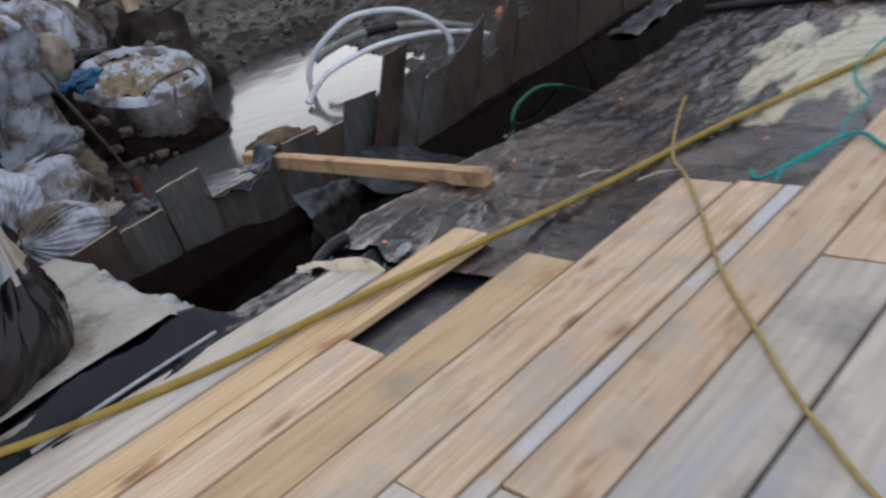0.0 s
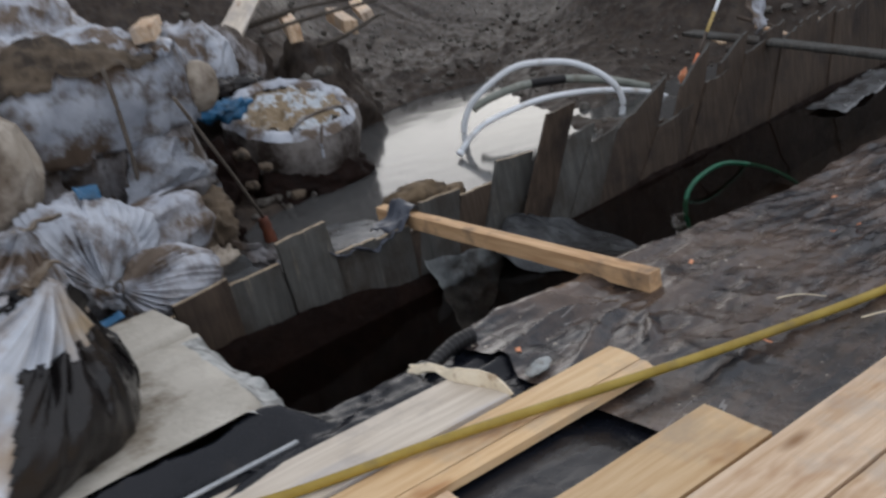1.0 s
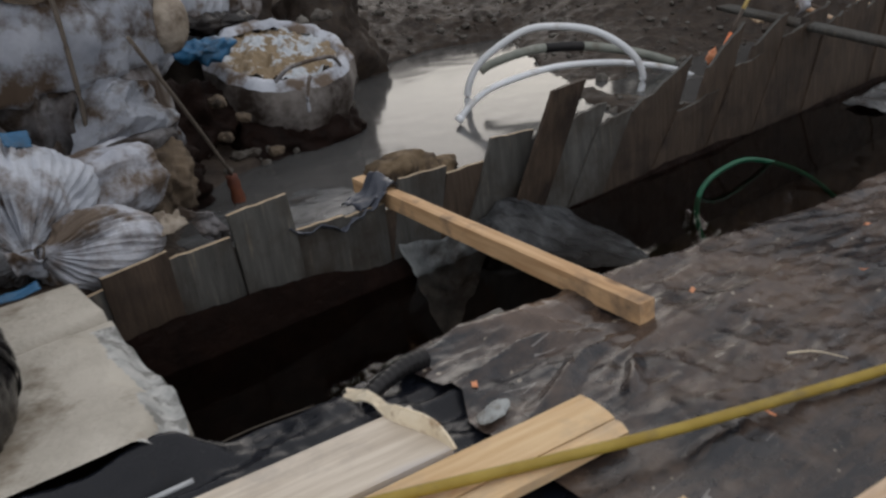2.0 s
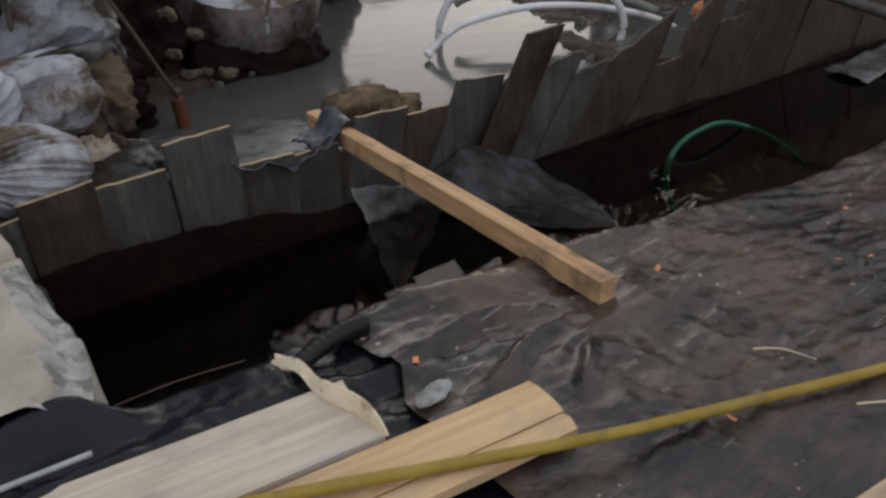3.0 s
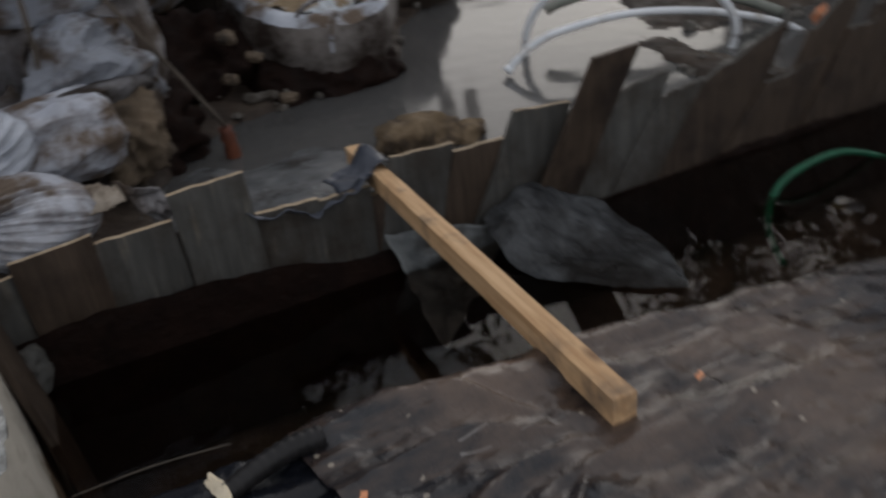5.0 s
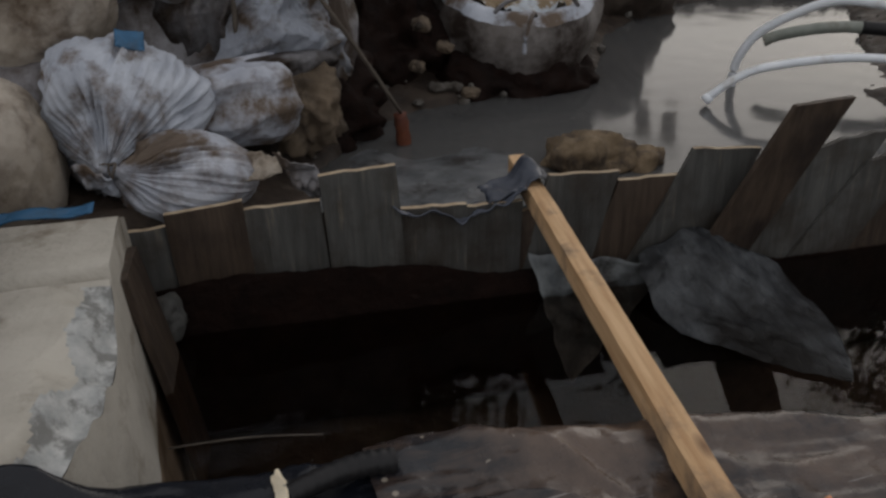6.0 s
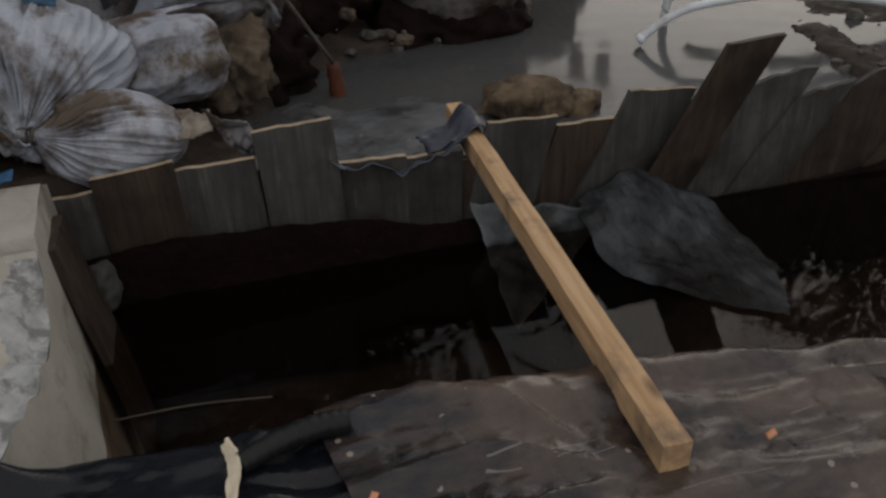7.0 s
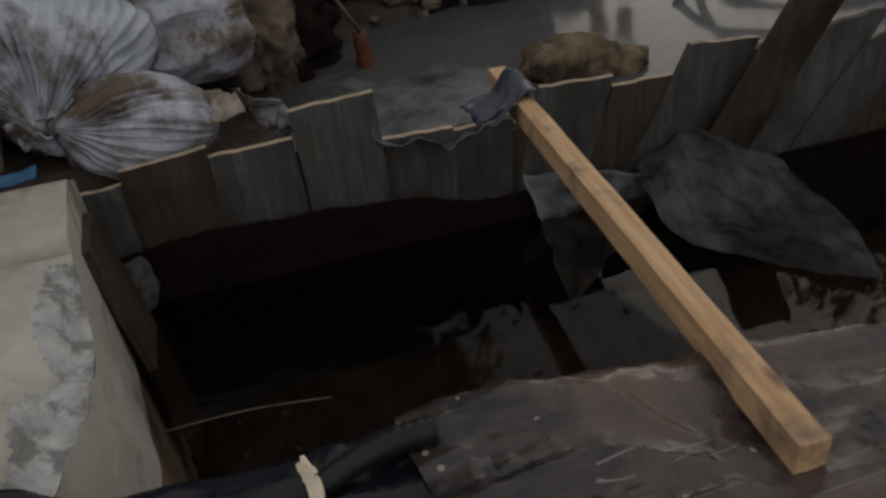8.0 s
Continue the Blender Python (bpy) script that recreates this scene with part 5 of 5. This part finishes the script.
# bags in front of the concrete
def film_bag():
    ob = thing("rubbish_bag", "bulging pale film bag, one flank wrapped in glossy black film", "bag")
    shape = dict(neck=(-1.69, 0.50, 0.63), centre=(-2.00, 0.72, 0.26), radii=(0.46, 0.37, 0.36), seed=12.0, pleats=20, amp=0.06, slump=0.045, reach=0.62, spread_=0.42)

    def flank(p):
        wob = 0.05 * noise.noise(p * 6)
        return p.x > -1.92 + wob + 0.35 * (p.z - 0.3) and p.z < 0.50 + wob + 0.40 * (p.y - 0.55)

    part("bag_body", pleated_bag(**shape), M_STAINED, ob)
    part("black_film", pleated_bag(**shape, keep=flank, lift=0.006), M_BLACKBAG, ob, "glossy black film over one flank")
    part("seam", pleated_bag(**shape, keep=lambda p: p.x > -1.80 and abs(p.y - 0.54 - 0.42 * max(0.0, 0.60 - p.z)) < 0.016, lift=0.014), M_BLACK, ob, "black rolled film edge")
    part("tie", cloth((-1.74, 0.47, 0.655), (0.09, 0.03, 0.01), (-0.02, 0.05, -0.05), 14, 12, 3, 0.04, 18.0), M_BEIGE, ob, "crumpled beige tied neck")


film_bag()
bb = thing("rubbish_bag", "white film bag with a peaked tied top behind another bag", "bag")
part("bag_body", pleated_bag((-1.63, 1.04, 0.67), (-1.84, 1.18, 0.40), (0.31, 0.25, 0.28), 17.0, 20, 0.05, 0.03, 1.3, 0.7), M_CLOTH, bb)
part("tail", cloth((-1.65, 1.02, 0.66), (0.15, 0.06, 0.02), (0.0, 0.06, -0.03), 16, 8, 5, 0.03, 14.0), M_BEIGE, bb, "loose beige tail of film")

# ---- debris behind the bags ----
solo("soil_heap", lump((0.55, 0.45, 0.86), 86, 0.12, 3.0, 5, crease=0.06), M_SOIL, "dark dug soil heaped under old timbers", "heap", pose(1.70, 5.05, -0.05))
for k, (x, y, z, r, turn, m) in enumerate((((-1.05), 3.62, 0.93, (0.46, 0.30, 0.32), 10, M_CLOTH), (0.12, 4.25, 0.80, (0.46, 0.30, 0.32), -15, M_CLOTH), (-0.75, 4.25, 1.15, (0.5, 0.3, 0.32), 25, M_SACK), (0.62, 4.42, 0.78, (0.30, 0.24, 0.24), 40, M_SACK_MUD))):
    solo("film_bag", filled_bag(r, 90 + k, (0.6, 0, 1), 0.035, 0.06, 0.8), m, "slumped white film bag on the heap behind", "bag", pose(x, y, z, 0, 6 * k - 8, turn), group="bags on the heap")
TIMBERS = [  # front end, length, width, depth, heading, tilt, roll
    ((-1.08, 3.32, 1.20), 0.8, 0.15, 0.06, 112, -4, 15, 1), ((-0.27, 3.42, 1.17), 1.1, 0.13, 0.10, 66, -3, 0, 0), ((0.72, 4.36, 1.00), 1.2, 0.17, 0.06, 40, -24, 30, 1), ((1.37, 4.56, 0.93), 1.2, 0.11, 0.14, 64, -5, 0, 0),
    ((2.00, 4.66, 0.86), 1.1, 0.12, 0.12, 66, -6, 8, 0), ((2.22, 4.72, 0.90), 1.0, 0.11, 0.08, 62, -6, -10, 0)]
for k, (p, length, w, h, head, tilt, roll, grey) in enumerate(TIMBERS):
    m = Matrix.Translation(p) @ Euler((radians(roll), radians(tilt), radians(head))).to_matrix().to_4x4() @ Matrix.Translation((length / 2, 0, 0))
    solo("timber_offcut", timber(length, w, h, 200 + k, 0.012), M_PLANK_GREY if grey else M_PLANK, "weathered grey timber lying over the bags" if grey else "pale sawn timber end jutting from the heap", "wood offcut", m, group="timber ends", smooth=False)
for k, (a, b) in enumerate((((0.9, 4.62, 1.0), (2.15, 4.75, 1.04)), ((1.1, 4.60, 0.93), (2.3, 4.62, 0.98)), ((0.5, 4.5, 0.98), (1.5, 4.85, 1.02)), ((1.55, 4.55, 0.72), (2.2, 4.5, 0.86)))):
    a, b = Vector(a), Vector(b)
    solo("branch", rod_mesh([a, a.lerp(b, 0.5) + Vector((0, 0.03, 0.03 - 0.02 * k)), b], 0.022, 7, 5, 0.6), M_BARKDARK, "dark bare branch lying across the heap", "branch", group="branches")

# ---- odd things in the trench ----
solo("floating_stick", rod_mesh([(-1.16, 0.865, -0.316), (-0.95, 0.86, -0.314), (-0.74, 0.83, -0.318)], 0.0028, 6, 4), M_STICK, "thin grey stick floating on the dark trench water", "stick")
solo("stone", lump((0.085, 0.05, 0.075), 91, 0.03, 9, 4), M_BOARD, "grey stone in the trench corner by the boards", "stone", pose(-1.225, 1.42, -0.225))


# ---- trees beyond the site ----
def tree():
    ob = thing("tree", "dark leafy tree with an uneven crown beyond the site", "tree", (0, 0, 0), group="trees")
    rnd = random.Random(5)
    bm = rod_mesh([(0, 0, -0.3), (0.1, 0.05, 2.0), (0.0, 0.1, 4.0), (0.15, 0.0, 6.6)], 0.17, 10, 5, 0.2)
    part("trunk", bm, M_BARKDARK, ob)
    tips = []
    for k in range(11):
        h, a = 1.8 + 0.42 * k, 2.4 * k
        r = (2.0 - 0.13 * k) * rnd.uniform(0.8, 1.2)
        e = Vector((math.cos(a) * r, math.sin(a) * r, h + 0.5 * r))
        part("limb", rod_mesh([(0.05, 0.05, h), e * 0.5 + Vector((0, 0, h * 0.42)), e], 0.05, 6, 4, 0.25), M_BARKDARK, ob)
        tips += [e, e * 0.6 + Vector((0, 0, h * 0.4)), e * 0.85 + Vector((rnd.uniform(-.5, .5), rnd.uniform(-.5, .5), rnd.uniform(-.3, .6)))]
    bm = bmesh.new()
    for t in tips:
        for _ in range(110):
            c = t + Vector((rnd.gauss(0, 0.34), rnd.gauss(0, 0.34), rnd.gauss(0, 0.28)))
            m = pose(*c, rnd.uniform(0, 360), rnd.uniform(0, 360), rnd.uniform(0, 360))
            w = rnd.uniform(0.05, 0.11)
            bm.faces.new([bm.verts.new(m @ Vector(p)) for p in ((-w, 0, 0), (0, -w * 0.5, 0.01), (w, 0, 0), (0, w * 0.5, 0.01))])
    tagged(part("crown", bm, M_FOLIAGE, ob, smooth=False), kind="stuff")
    return ob


first = tree()
first.matrix_basis = pose(-2.0, 8.8, 0.7) @ Matrix.Scale(1.3, 4)
for k, (x, y, z, sc) in enumerate(((-3.9, 8.2, 0.6, 1.35), (-5.2, 7.6, 0.4, 1.2), (7.3, 6.6, 0.2, 0.92), (9.6, 5.6, 0.9, 1.0), (11.5, 9.0, 0.4, 0.8), (-0.4, 10.6, 0.5, 1.75), (1.6, 13.5, 0.4, 2.0), (8.6, 3.4, 1.2, 0.85), (-6.0, 11.0, 0.8, 1.6), (-7.4, 5.6, 0.2, 1.1))):
    copy_thing(first, pose(x, y, z, 0, 0, 67 * k + 20) @ Matrix.Scale(sc / 1.3, 4))
